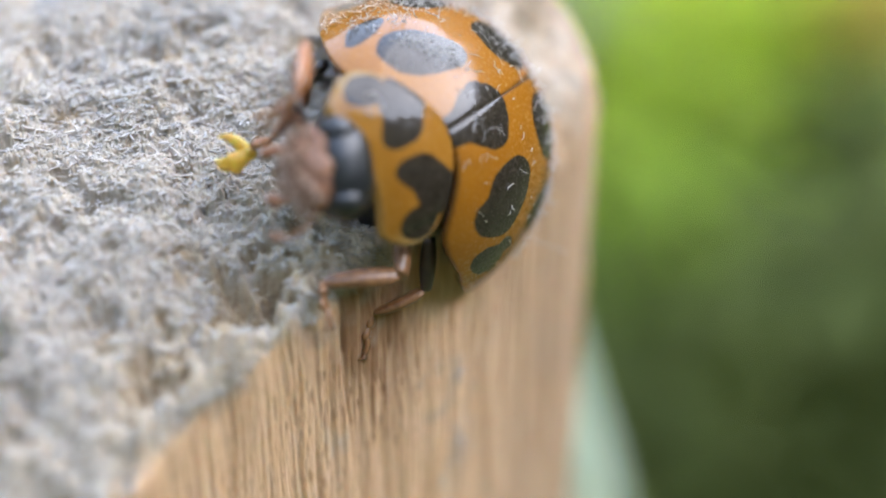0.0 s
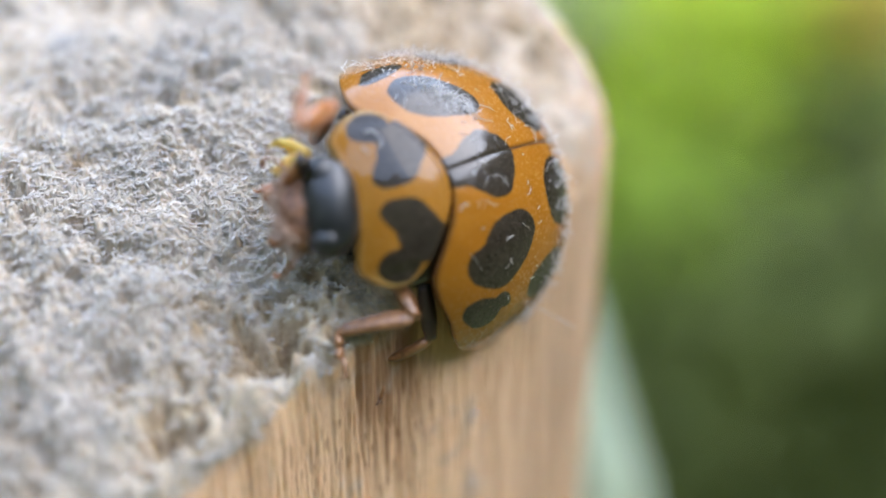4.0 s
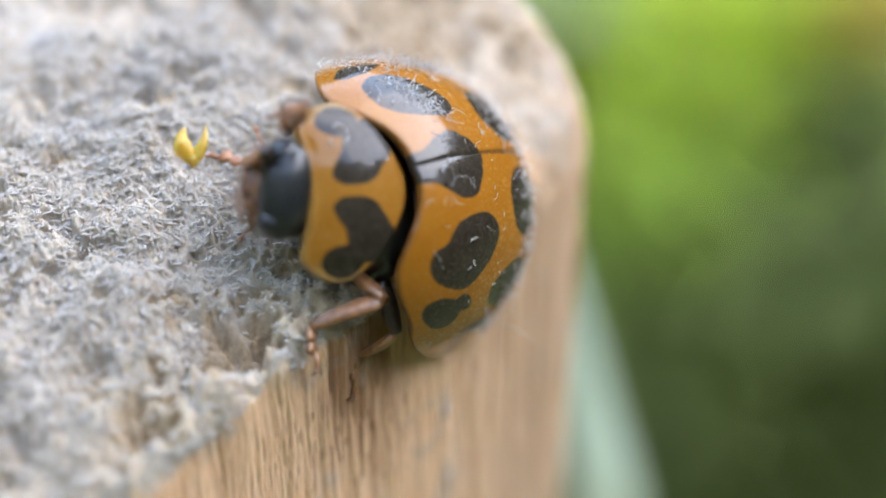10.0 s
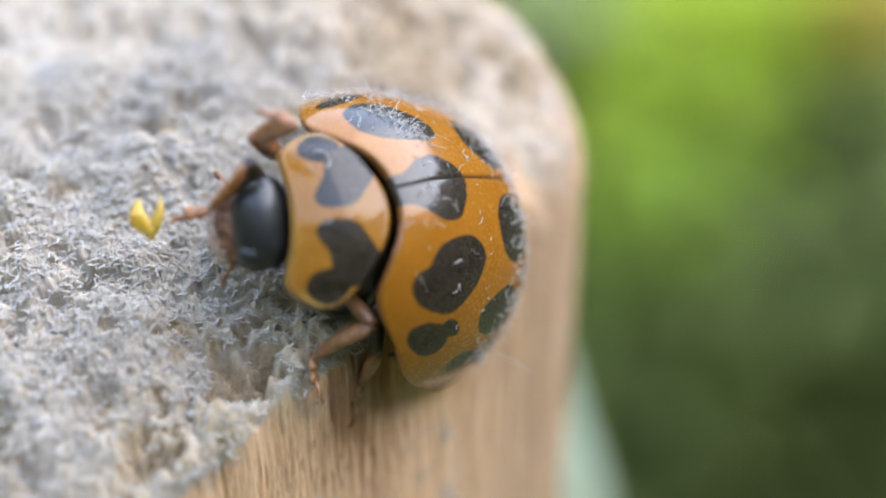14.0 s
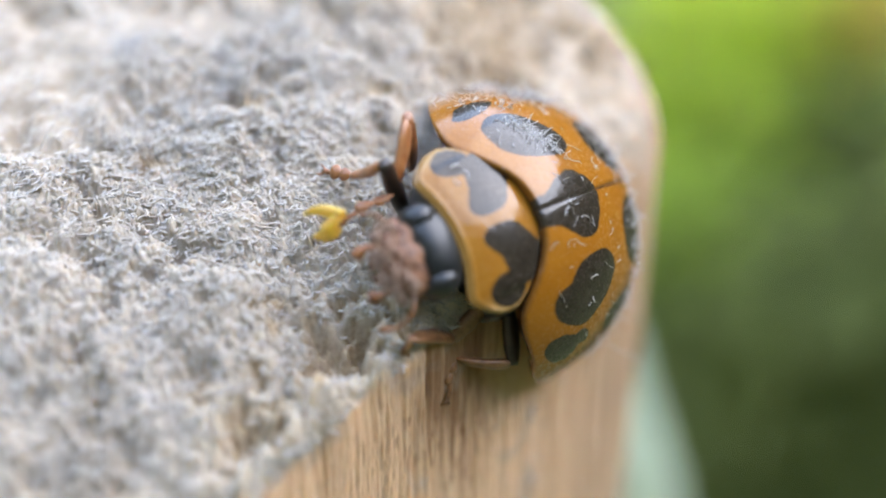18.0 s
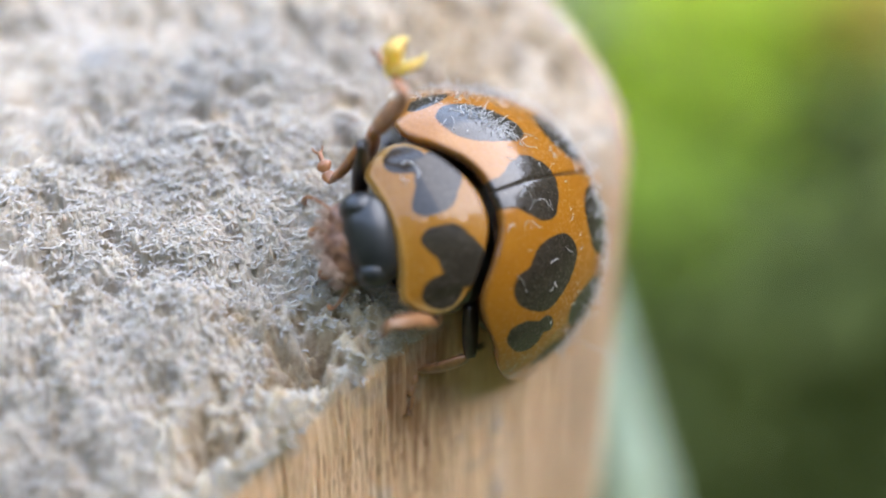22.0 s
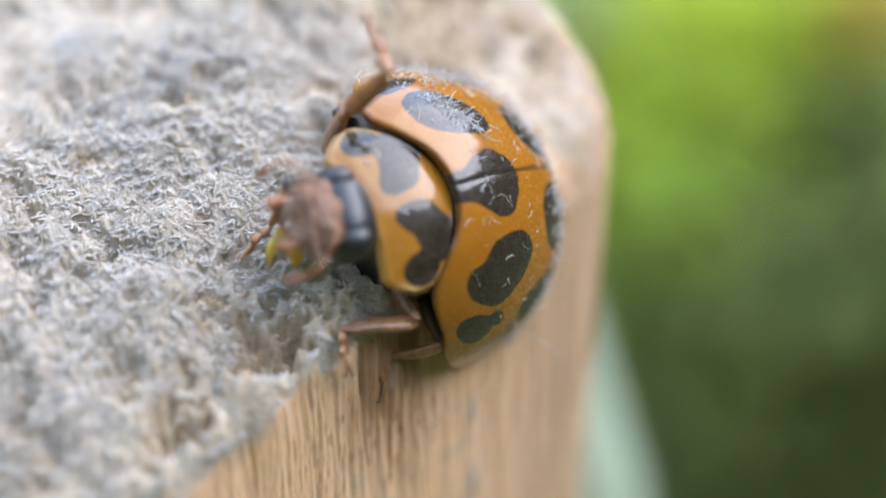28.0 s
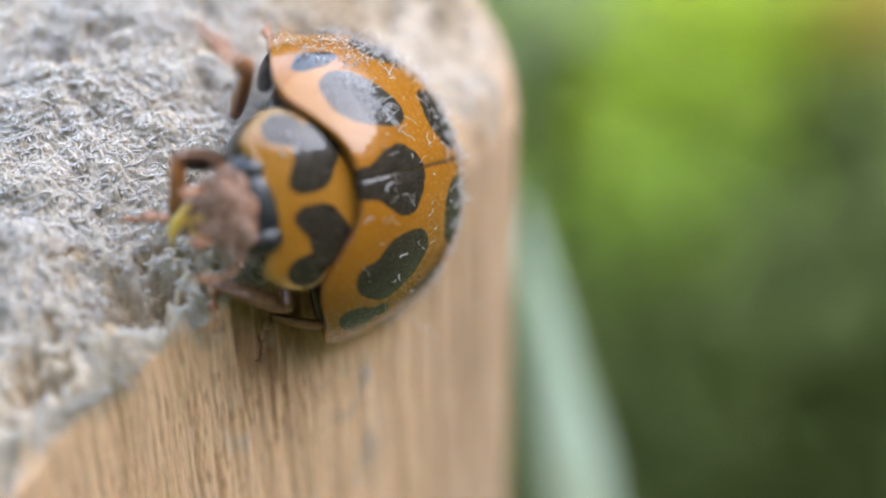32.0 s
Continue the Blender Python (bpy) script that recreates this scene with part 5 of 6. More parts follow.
    walk(LEGS["rf"][0], [
        (0.0, upose(2.868, -0.964, 0.527, 9.2, -39.4, -41.4)),
        (1.0, upose(2.901, -0.853, 0.536, 3.0, -41.8, -29.6)),
        (2.0, upose(2.973, -0.813, 0.573, -15.6, -44.2, -2.0)),
        (3.0, upose(2.966, -0.840, 0.565, -11.8, -39.3, -8.4)),
        (6.0, upose(2.658, -0.952, 0.290, -14.4, -46.3, -8.3)),
        (7.0, upose(2.728, -0.922, 0.268, -1.2, -46.6, -26.1)),
        (8.0, upose(2.649, -0.941, 0.238, -43.2, -49.0, 28.3)),
        (9.0, upose(2.679, -0.957, 0.287, -21.5, -26.9, -6.3)),
        (10.0, upose(2.655, -0.946, 0.250, -23.1, -37.8, -3.0)),
        (11.0, upose(2.681, -0.935, 0.270, -40.9, -27.1, 29.1)),
        (12.0, upose(2.800, -1.020, 0.317, -33.3, -21.5, 8.9)),
        (13.0, upose(2.722, -0.889, 0.274, -27.6, -35.3, 2.0)),
        (14.0, upose(2.578, -0.968, 0.440, -22.8, -35.8, -9.0)),
        (17.0, upose(2.379, -1.103, 0.252, -27.6, -21.1, -5.5)),
        (18.0, upose(2.381, -1.015, 0.277, -10.0, -27.0, -38.6)),
        (19.0, upose(2.678, -0.988, 0.333, -12.6, -41.8, -37.3)),
        (20.0, upose(2.596, -1.029, 0.362, -20.1, -34.4, -27.8)),
        (21.0, upose(2.498, -1.046, 0.293, -23.7, -39.2, -22.0)),
        (22.0, upose(2.536, -0.955, 0.316, -1.4, -46.1, -48.9)),
        (23.0, upose(2.617, -0.968, 0.347, -25.9, -25.3, -9.3)),
        (24.0, upose(2.679, -0.963, 0.371, -27.9, -29.4, -4.3)),
        (25.0, upose(2.660, -0.988, 0.393, -34.1, -17.3, 9.9)),
        (28.0, upose(2.471, -0.852, 0.144, -28.2, -18.6, -2.1)),
        (29.0, upose(2.556, -0.849, 0.174, -24.3, -17.0, -14.2)),
        (30.0, upose(2.535, -0.771, 0.222, -23.9, -13.8, -18.1)),
        (31.0, upose(2.480, -0.818, 0.189, -24.0, -9.1, -12.5)),
        (32.0, upose(2.387, -0.803, 0.138, -24.7, -9.2, -7.2)),
    ])
    walk(LEGS["rf"][1], [
        (0.0, upose(1.349, 0.000, 0.000, 65.7, 25.6, -170.2)),
        (1.0, upose(1.349, 0.000, 0.000, 74.8, 29.1, -159.3)),
        (2.0, upose(1.349, 0.000, 0.000, 71.4, 22.2, 175.3)),
        (3.0, upose(1.349, -0.000, -0.000, 67.5, 23.8, 170.4)),
        (6.0, upose(1.349, -0.000, 0.000, 65.8, 26.7, 167.0)),
        (7.0, upose(1.349, -0.000, -0.000, 65.6, 6.2, 178.5)),
        (8.0, upose(1.349, 0.000, 0.000, 69.6, 3.4, 162.6)),
        (9.0, upose(1.349, -0.000, -0.000, 38.5, 39.7, 134.4)),
        (10.0, upose(1.349, -0.000, 0.000, 68.4, 25.1, -176.3)),
        (11.0, upose(1.349, 0.000, 0.000, 66.9, 19.8, 147.6)),
        (12.0, upose(1.349, -0.000, -0.000, 37.0, 36.9, 118.3)),
        (13.0, upose(1.349, -0.000, 0.000, 50.0, 27.6, 145.7)),
        (14.0, upose(1.349, -0.000, -0.000, 38.1, 39.0, 139.1)),
        (17.0, upose(1.349, 0.000, -0.000, 24.6, 44.8, 118.8)),
        (18.0, upose(1.349, -0.000, -0.000, 66.0, 49.5, -158.3)),
        (19.0, upose(1.349, -0.000, 0.000, 44.7, 18.5, 172.0)),
        (20.0, upose(1.349, 0.000, -0.000, 51.3, 31.0, -177.8)),
        (21.0, upose(1.349, 0.000, 0.000, 52.2, 20.0, -178.4)),
        (22.0, upose(1.349, -0.000, 0.000, 46.8, 27.5, -175.1)),
        (23.0, upose(1.349, 0.000, -0.000, 55.7, 44.9, 165.5)),
        (24.0, upose(1.349, 0.000, 0.000, 51.9, 35.1, 154.4)),
        (25.0, upose(1.349, 0.000, -0.000, 59.6, 25.3, 154.8)),
        (28.0, upose(1.349, -0.000, -0.000, 45.9, 26.2, 139.0)),
        (29.0, upose(1.349, -0.000, -0.000, 33.6, 4.6, 120.0)),
        (30.0, upose(1.349, -0.000, -0.000, 30.4, 11.3, 140.0)),
        (31.0, upose(1.349, 0.000, -0.000, 29.2, 11.6, 131.2)),
        (32.0, upose(1.349, 0.000, 0.000, 28.7, 7.7, 117.6)),
    ])
    walk(LEGS["rf"][2], [
        (0.0, upose(0.284, -0.185, -0.519, 73.0, 41.3, -157.4)),
        (1.0, upose(0.369, -0.371, -0.583, 25.3, 22.7, 113.9)),
        (2.0, upose(0.242, 0.091, -0.453, 69.6, 30.1, 175.9)),
        (3.0, upose(0.267, 0.183, -0.484, 79.9, 30.7, -161.6)),
        (6.0, upose(0.305, 0.241, -0.538, 77.9, 17.4, -146.0)),
        (7.0, upose(0.157, 0.031, -0.129, 57.1, 42.7, -173.8)),
        (8.0, upose(0.207, 0.358, -0.071, 69.9, 18.8, 180.0)),
        (9.0, upose(0.703, 0.660, -0.766, 112.5, 41.4, -115.4)),
        (10.0, upose(0.265, -0.071, -0.508, 78.4, 56.8, -149.8)),
        (11.0, upose(0.397, 0.605, -0.407, 91.3, 38.2, -159.7)),
        (12.0, upose(0.894, 0.845, -0.720, -125.3, 69.1, -2.5)),
        (12.5, upose(0.683, 0.722, -0.638, -14.8, 54.2, 117.5)),
        (13.0, upose(0.471, 0.599, -0.556, -6.6, 7.8, 138.2)),
        (14.0, upose(0.645, 0.611, -0.756, 1.1, 66.1, 162.7)),
        (17.0, upose(0.939, 0.746, -0.845, -29.3, 38.8, 122.5)),
        (18.0, upose(0.625, -0.288, -0.911, 38.5, 62.7, -128.9)),
        (19.0, upose(0.223, 0.158, -0.381, -2.7, 70.2, -164.9)),
        (20.0, upose(0.322, -0.040, -0.617, 18.9, 59.4, -148.9)),
        (21.0, upose(0.222, -0.032, -0.410, 162.2, 76.3, -5.4)),
        (22.0, upose(0.289, -0.092, -0.553, 79.0, 28.9, -79.0)),
        (23.0, upose(0.527, 0.213, -0.847, 53.0, 46.6, -167.9)),
        (24.0, upose(0.464, 0.424, -0.690, 44.1, 46.6, 177.6)),
        (25.0, upose(0.368, 0.461, -0.513, 70.7, 38.7, -161.8)),
        (28.0, upose(0.537, 0.707, -0.529, -14.7, 40.7, 101.4)),
        (29.0, upose(0.752, 1.036, -0.096, -47.5, 68.4, 76.0)),
        (30.0, upose(0.448, 0.756, -0.234, -71.5, 45.7, 57.0)),
        (31.0, upose(0.575, 0.884, -0.240, -80.4, 49.8, 38.0)),
        (32.0, upose(0.799, 1.054, -0.161, -74.8, 65.2, 39.1)),
    ])
    walk(LEGS["rm"][0], [
        (0.0, upose(2.120, -1.726, 0.487, 10.4, -48.4, -40.7)),
        (1.0, upose(2.168, -1.626, 0.471, -9.6, -53.3, -13.3)),
        (2.0, upose(2.250, -1.597, 0.514, -28.1, -45.2, 11.5)),
        (3.0, upose(2.237, -1.619, 0.514, -21.1, -48.8, 1.5)),
        (6.0, upose(1.940, -1.736, 0.385, -15.1, -70.9, -6.6)),
        (7.0, upose(2.010, -1.706, 0.361, -13.8, -60.0, -7.8)),
        (8.0, upose(1.926, -1.722, 0.333, -30.0, -59.3, 10.5)),
        (9.0, upose(1.956, -1.738, 0.378, -28.9, -29.8, 8.8)),
        (10.0, upose(1.934, -1.727, 0.345, -31.3, -37.8, 13.4)),
        (11.0, upose(1.954, -1.712, 0.355, -24.4, -43.7, 2.6)),
        (12.0, upose(2.069, -1.791, 0.419, -29.2, -28.0, 9.3)),
        (13.0, upose(2.009, -1.682, 0.334, -26.2, -37.2, 8.1)),
        (14.0, upose(1.871, -1.766, 0.507, -25.9, -26.6, 3.7)),
        (17.0, upose(1.653, -1.874, 0.385, -28.1, -27.7, 2.7)),
        (18.0, upose(1.633, -1.776, 0.331, -5.9, -38.3, -31.6)),
        (19.0, upose(1.958, -1.768, 0.448, -24.3, -32.8, -3.1)),
        (20.0, upose(1.900, -1.819, 0.538, -20.4, -38.9, -12.7)),
        (21.0, upose(1.792, -1.829, 0.463, -17.7, -44.0, -16.9)),
        (22.0, upose(1.814, -1.739, 0.377, -23.2, -45.4, -4.4)),
        (23.0, upose(1.895, -1.752, 0.415, -31.0, -27.6, 7.6)),
        (24.0, upose(1.950, -1.741, 0.428, -34.9, -31.0, 16.3)),
        (25.0, upose(1.928, -1.763, 0.461, -39.0, -21.7, 24.4)),
        (28.0, upose(1.766, -1.648, 0.243, -12.5, -52.7, -12.6)),
        (29.0, upose(1.846, -1.640, 0.276, 3.4, -47.2, -33.4)),
        (30.0, upose(1.872, -1.600, 0.342, 4.4, -41.2, -32.7)),
        (31.0, upose(1.800, -1.635, 0.288, -7.0, -36.1, -14.1)),
        (32.0, upose(1.709, -1.623, 0.226, 7.1, -45.2, -34.9)),
    ])
    walk(LEGS["rm"][1], [
        (0.0, upose(1.499, 0.000, 0.000, 40.8, 17.7, 67.6)),
        (1.0, upose(1.499, 0.000, 0.000, 49.9, 47.8, 60.4)),
        (2.0, upose(1.499, 0.000, -0.000, 44.0, 20.0, 35.7)),
        (3.0, upose(1.499, -0.000, 0.000, 47.1, 40.9, 48.7)),
        (6.0, upose(1.499, -0.000, 0.000, 37.8, 14.7, 18.3)),
        (7.0, upose(1.499, 0.000, -0.000, 36.3, 2.3, 35.9)),
        (8.0, upose(1.499, 0.000, 0.000, 47.7, 37.4, 53.2)),
        (8.5, upose(1.499, 0.000, -0.000, 30.9, 6.0, 22.5)),
        (9.0, upose(1.499, 0.000, -0.000, 31.3, -28.8, -1.9)),
        (10.0, upose(1.499, -0.000, 0.000, 32.2, -12.3, -5.2)),
        (11.0, upose(1.499, -0.000, 0.000, 39.9, 23.7, 64.9)),
        (12.0, upose(1.499, 0.000, -0.000, 25.2, 15.3, 33.5)),
        (13.0, upose(1.499, -0.000, 0.000, 41.2, 40.4, 62.8)),
        (13.5, upose(1.499, -0.000, -0.000, 25.8, -3.3, 31.1)),
        (14.0, upose(1.499, 0.000, -0.000, 36.6, -48.2, -0.3)),
        (17.0, upose(1.499, -0.000, 0.000, 24.6, 9.3, 36.1)),
        (17.5, upose(1.499, -0.000, 0.000, 30.7, 11.9, 77.9)),
        (18.0, upose(1.499, -0.000, 0.000, 37.0, 9.8, 119.8)),
        (18.5, upose(1.499, -0.000, 0.000, 29.2, 17.9, 74.0)),
        (19.0, upose(1.499, 0.000, 0.000, 17.6, 17.9, 26.6)),
        (20.0, upose(1.499, -0.000, 0.000, 47.6, 23.8, 108.3)),
        (21.0, upose(1.499, -0.000, 0.000, 32.5, 7.1, 45.5)),
        (22.0, upose(1.499, 0.000, 0.000, 38.0, -18.6, -6.9)),
        (23.0, upose(1.499, 0.000, -0.000, 26.8, 3.7, 32.5)),
        (24.0, upose(1.499, 0.000, 0.000, 30.9, -11.5, -5.6)),
        (25.0, upose(1.499, 0.000, -0.000, 31.1, -13.0, -15.5)),
        (28.0, upose(1.499, -0.000, 0.000, 37.9, -20.7, -8.1)),
        (28.3, upose(1.499, -0.000, 0.000, 16.1, -19.5, 47.5)),
        (28.7, upose(1.499, -0.000, 0.000, 4.6, -2.4, 97.8)),
        (29.0, upose(1.499, -0.000, -0.000, 10.3, 17.3, 146.6)),
        (30.0, upose(1.499, -0.000, -0.000, 5.3, 22.4, 146.4)),
        (30.5, upose(1.499, 0.000, -0.000, -19.9, 14.5, 76.5)),
        (31.0, upose(1.499, 0.000, -0.000, -22.6, -10.4, 14.6)),
        (32.0, upose(1.499, -0.000, 0.000, -19.4, 15.7, 30.3)),
    ])
    walk(LEGS["rm"][2], [
        (0.0, upose(1.989, 1.188, -0.409, 64.2, 30.3, -173.8)),
        (0.5, upose(1.968, 0.988, -0.704, 75.1, 5.3, -137.9)),
        (1.0, upose(1.947, 0.789, -0.999, 69.6, -21.1, -104.7)),
        (1.5, upose(2.237, 0.765, -0.730, 79.2, -3.0, -146.6)),
        (2.0, upose(2.528, 0.741, -0.460, 74.3, 16.8, 172.8)),
        (3.0, upose(2.172, 0.766, -0.883, 82.3, -0.8, -124.2)),
        (6.0, upose(2.738, 0.410, -0.341, 56.4, -25.5, -100.6)),
        (7.0, upose(2.591, 0.789, -0.054, 65.3, -5.5, -101.2)),
        (8.0, upose(2.141, 0.859, -0.819, 63.8, -5.8, -121.2)),
        (9.0, upose(2.679, -0.039, 0.651, 81.8, 16.3, -147.8)),
        (10.0, upose(2.811, -0.118, 0.287, 65.6, 27.6, 177.5)),
        (11.0, upose(2.023, 1.119, -0.543, 108.8, 31.9, -95.2)),
        (12.0, upose(2.584, 0.718, -0.356, 65.0, 57.5, -173.0)),
        (13.0, upose(1.968, 0.914, -0.875, 98.0, 36.9, -121.6)),
        (14.0, upose(2.398, -0.005, 1.006, 88.6, 46.4, -147.3)),
        (17.0, upose(2.575, 0.784, -0.219, 40.0, 61.5, 157.3)),
        (18.0, upose(0.839, 1.155, -0.230, -31.6, 63.2, 105.1)),
        (19.0, upose(2.646, 0.575, -0.414, 73.4, 26.7, -154.5)),
        (20.0, upose(1.111, 1.173, -0.545, -20.3, 54.7, 102.5)),
        (20.5, upose(1.774, 1.063, -0.355, 81.8, 71.0, -147.0)),
        (21.0, upose(2.438, 0.954, -0.166, 113.9, 31.7, -105.7)),
        (22.0, upose(2.768, -0.153, 0.431, 112.9, 24.5, -114.7)),
        (23.0, upose(2.634, 0.723, -0.088, 73.2, 38.1, 153.6)),
        (24.0, upose(2.814, -0.128, 0.269, 104.4, 12.4, -144.8)),
        (25.0, upose(2.765, -0.350, 0.303, 104.9, 8.8, -159.9)),
        (28.0, upose(2.748, -0.179, 0.478, 95.5, 15.2, -101.0)),
        (29.0, upose(0.424, 0.710, -0.402, 53.7, 51.5, -161.2)),
        (30.0, upose(0.460, 0.692, -0.513, 100.6, 88.1, -111.6)),
        (31.0, upose(2.782, 0.335, 0.244, 93.7, 35.4, -136.9)),
        (32.0, upose(2.620, 0.655, -0.364, 90.5, 27.2, -116.7)),
    ])
    walk(LEGS["rh"][0], [
        (0.0, upose(0.300, -2.200, 0.000, 74.5, 74.7, 164.0)),
        (25.0, upose(0.300, -2.200, 0.000, 74.5, 74.7, 164.0)),
        (26.5, upose(0.285, -2.095, -0.021, -82.3, 38.6, 3.3)),
        (28.0, upose(0.086, -2.053, -0.131, -82.0, -27.0, -5.7)),
        (29.0, upose(0.159, -2.031, -0.082, -83.1, -28.6, -3.1)),
        (30.0, upose(0.215, -2.100, -0.017, -79.7, -33.3, -9.0)),
        (31.0, upose(0.136, -2.096, -0.095, -89.4, -37.2, 8.1)),
        (32.0, upose(0.053, -2.090, -0.185, -71.5, -42.9, -19.1)),
    ])
    walk(LEGS["rh"][1], [
        (0.0, upose(1.600, 0.000, -0.000, -100.1, -33.4, 99.0)),
        (25.0, upose(1.600, 0.000, -0.000, -100.1, -33.4, 99.0)),
        (26.5, upose(1.599, 0.000, -0.000, -113.0, -4.7, 154.1)),
        (28.0, upose(1.599, 0.000, -0.000, -96.9, 22.1, -152.5)),
        (29.0, upose(1.598, -0.000, 0.000, -111.7, 24.2, 174.2)),
        (30.0, upose(1.599, -0.000, -0.000, -108.9, 26.9, -173.9)),
        (31.0, upose(1.598, -0.000, 0.000, -111.2, 13.2, -174.7)),
        (32.0, upose(1.599, -0.000, -0.000, -107.6, 29.2, -165.1)),
    ])
    walk(LEGS["rh"][2], [
        (0.0, upose(1.412, 1.195, 0.799, -88.6, 9.9, 59.8)),
        (25.0, upose(1.412, 1.195, 0.799, -88.6, 9.9, 59.8)),
        (26.0, upose(1.077, 0.590, 0.351, -91.0, 15.1, 111.3)),
        (27.0, upose(0.743, -0.014, -0.098, -88.2, 20.2, 164.1)),
        (28.0, upose(0.408, -0.619, -0.546, -82.2, 21.1, -141.8)),
        (29.0, upose(0.284, 0.133, -0.594, -112.8, 50.5, 172.8)),
        (30.0, upose(0.314, -0.137, -0.655, -100.1, 47.8, -165.7)),
        (31.0, upose(0.194, -0.131, -0.330, -111.3, 17.6, 178.3)),
        (32.0, upose(0.377, -0.325, -0.707, -103.6, 42.0, -162.5)),
    ])
    walk(LEGS["lf"][0], [
        (0.0, upose(2.260, 1.236, 0.904, -2.0, 1.8, 41.8)),
        (1.0, upose(2.249, 1.332, 0.933, -3.2, -7.6, 60.7)),
        (2.0, upose(2.293, 1.364, 0.958, -4.8, -12.2, 70.6)),
        (3.0, upose(2.303, 1.343, 0.945, -4.4, -12.3, 69.9)),
        (6.0, upose(2.032, 1.244, 0.665, -0.8, -28.3, 80.9)),
        (7.0, upose(2.109, 1.270, 0.677, 1.7, -20.3, 76.6)),
        (8.0, upose(2.041, 1.254, 0.642, 1.1, -24.2, 77.7)),
        (9.0, upose(2.066, 1.240, 0.673, -1.2, -29.5, 81.3)),
        (10.0, upose(2.041, 1.250, 0.645, -2.5, -34.1, 84.7)),
        (11.0, upose(2.079, 1.263, 0.670, -10.3, -48.0, 95.6)),
        (12.0, upose(2.213, 1.187, 0.689, -1.8, -31.2, 82.4)),
        (13.0, upose(2.070, 1.288, 0.711, -9.1, -42.5, 94.8)),
        (14.0, upose(1.888, 1.218, 0.753, -4.7, -27.5, 84.2)),
        (17.0, upose(1.772, 1.115, 0.508, -2.2, -26.4, 81.9)),
        (17.5, upose(1.701, 1.138, 0.675, -2.7, 9.2, 61.1)),
        (18.0, upose(1.818, 1.192, 0.682, -13.1, 49.3, 37.0)),
        (19.0, upose(2.054, 1.218, 0.644, -56.9, 59.9, -12.0)),
        (20.0, upose(1.923, 1.175, 0.573, -49.6, -14.3, 11.3)),
        (21.0, upose(1.855, 1.164, 0.534, -57.4, -22.4, 37.2)),
        (22.0, upose(1.898, 1.238, 0.688, -53.3, -7.4, 27.5)),
        (23.0, upose(1.979, 1.228, 0.698, -60.1, -9.4, 69.9)),
        (24.0, upose(2.058, 1.235, 0.744, -61.4, -10.9, 76.6)),
        (25.0, upose(2.050, 1.215, 0.749, -61.1, 7.6, 73.8)),
        (28.0, upose(1.834, 1.324, 0.604, -56.4, -26.2, 73.9)),
        (29.0, upose(1.939, 1.328, 0.660, -50.9, -18.4, 61.2)),
        (30.0, upose(1.786, 1.379, 0.634, -51.5, -15.5, 62.1)),
        (31.0, upose(1.770, 1.339, 0.635, -50.2, -15.3, 57.0)),
        (32.0, upose(1.661, 1.351, 0.573, -49.6, -11.1, 51.4)),
    ])
    walk(LEGS["lf"][1], [
        (0.0, upose(0.800, 0.000, 0.000, 13.7, 45.7, -78.5)),
        (1.0, upose(0.800, 0.000, 0.000, -1.6, 53.0, -108.6)),
        (2.0, upose(0.800, 0.000, 0.000, -9.1, 57.8, -122.8)),
        (3.0, upose(0.800, 0.000, -0.000, -9.2, 56.9, -122.4)),
        (6.0, upose(0.800, 0.000, 0.000, -13.1, 46.9, -125.1)),
        (7.0, upose(0.800, -0.000, -0.000, -12.0, 60.9, -125.2)),
        (8.0, upose(0.800, 0.000, 0.000, -12.2, 57.6, -124.9)),
        (9.0, upose(0.800, 0.000, 0.000, -15.3, 52.7, -128.5)),
        (10.0, upose(0.800, 0.000, 0.000, -20.9, 48.3, -135.9)),
        (11.0, upose(0.800, 0.000, 0.000, -31.3, 46.4, -148.5)),
        (12.0, upose(0.800, -0.000, -0.000, -21.6, 44.4, -137.0)),
        (13.0, upose(0.800, 0.000, 0.000, -30.0, 34.9, -150.2)),
        (14.0, upose(0.800, -0.000, -0.000, -46.0, 64.0, -166.4)),
        (17.0, upose(0.800, 0.000, 0.000, 8.7, 30.0, -97.7)),
        (17.5, upose(0.800, -0.000, -0.000, 54.2, 10.8, -72.4)),
        (18.0, upose(0.800, -0.000, -0.000, 90.2, -19.1, -66.7)),
        (19.0, upose(0.800, -0.000, -0.000, 114.7, -33.7, -65.0)),
        (20.0, upose(0.799, -0.000, 0.000, 78.4, 16.2, -10.7)),
        (21.0, upose(0.799, 0.000, 0.000, 68.2, 45.2, -26.3)),
        (22.0, upose(0.799, 0.000, -0.000, 84.8, 29.1, -20.6)),
        (22.5, upose(0.800, 0.000, 0.000, 119.8, 66.6, 8.8)),
        (23.0, upose(0.800, 0.000, 0.000, -136.6, 58.1, 107.2)),
        (24.0, upose(0.800, 0.000, 0.000, -131.0, 42.0, 106.4)),
        (25.0, upose(0.800, 0.000, -0.000, -144.7, 40.2, 83.4)),
        (28.0, upose(0.800, -0.000, 0.000, -85.1, 69.4, 171.6)),
        (29.0, upose(0.800, 0.000, -0.000, -78.8, 71.0, 179.0)),
        (30.0, upose(0.800, 0.000, -0.000, -76.6, 68.2, -178.2)),
        (31.0, upose(0.800, -0.000, -0.000, -68.1, 74.6, -168.0)),
        (32.0, upose(0.800, 0.000, -0.000, -63.1, 80.4, -163.2)),
    ])
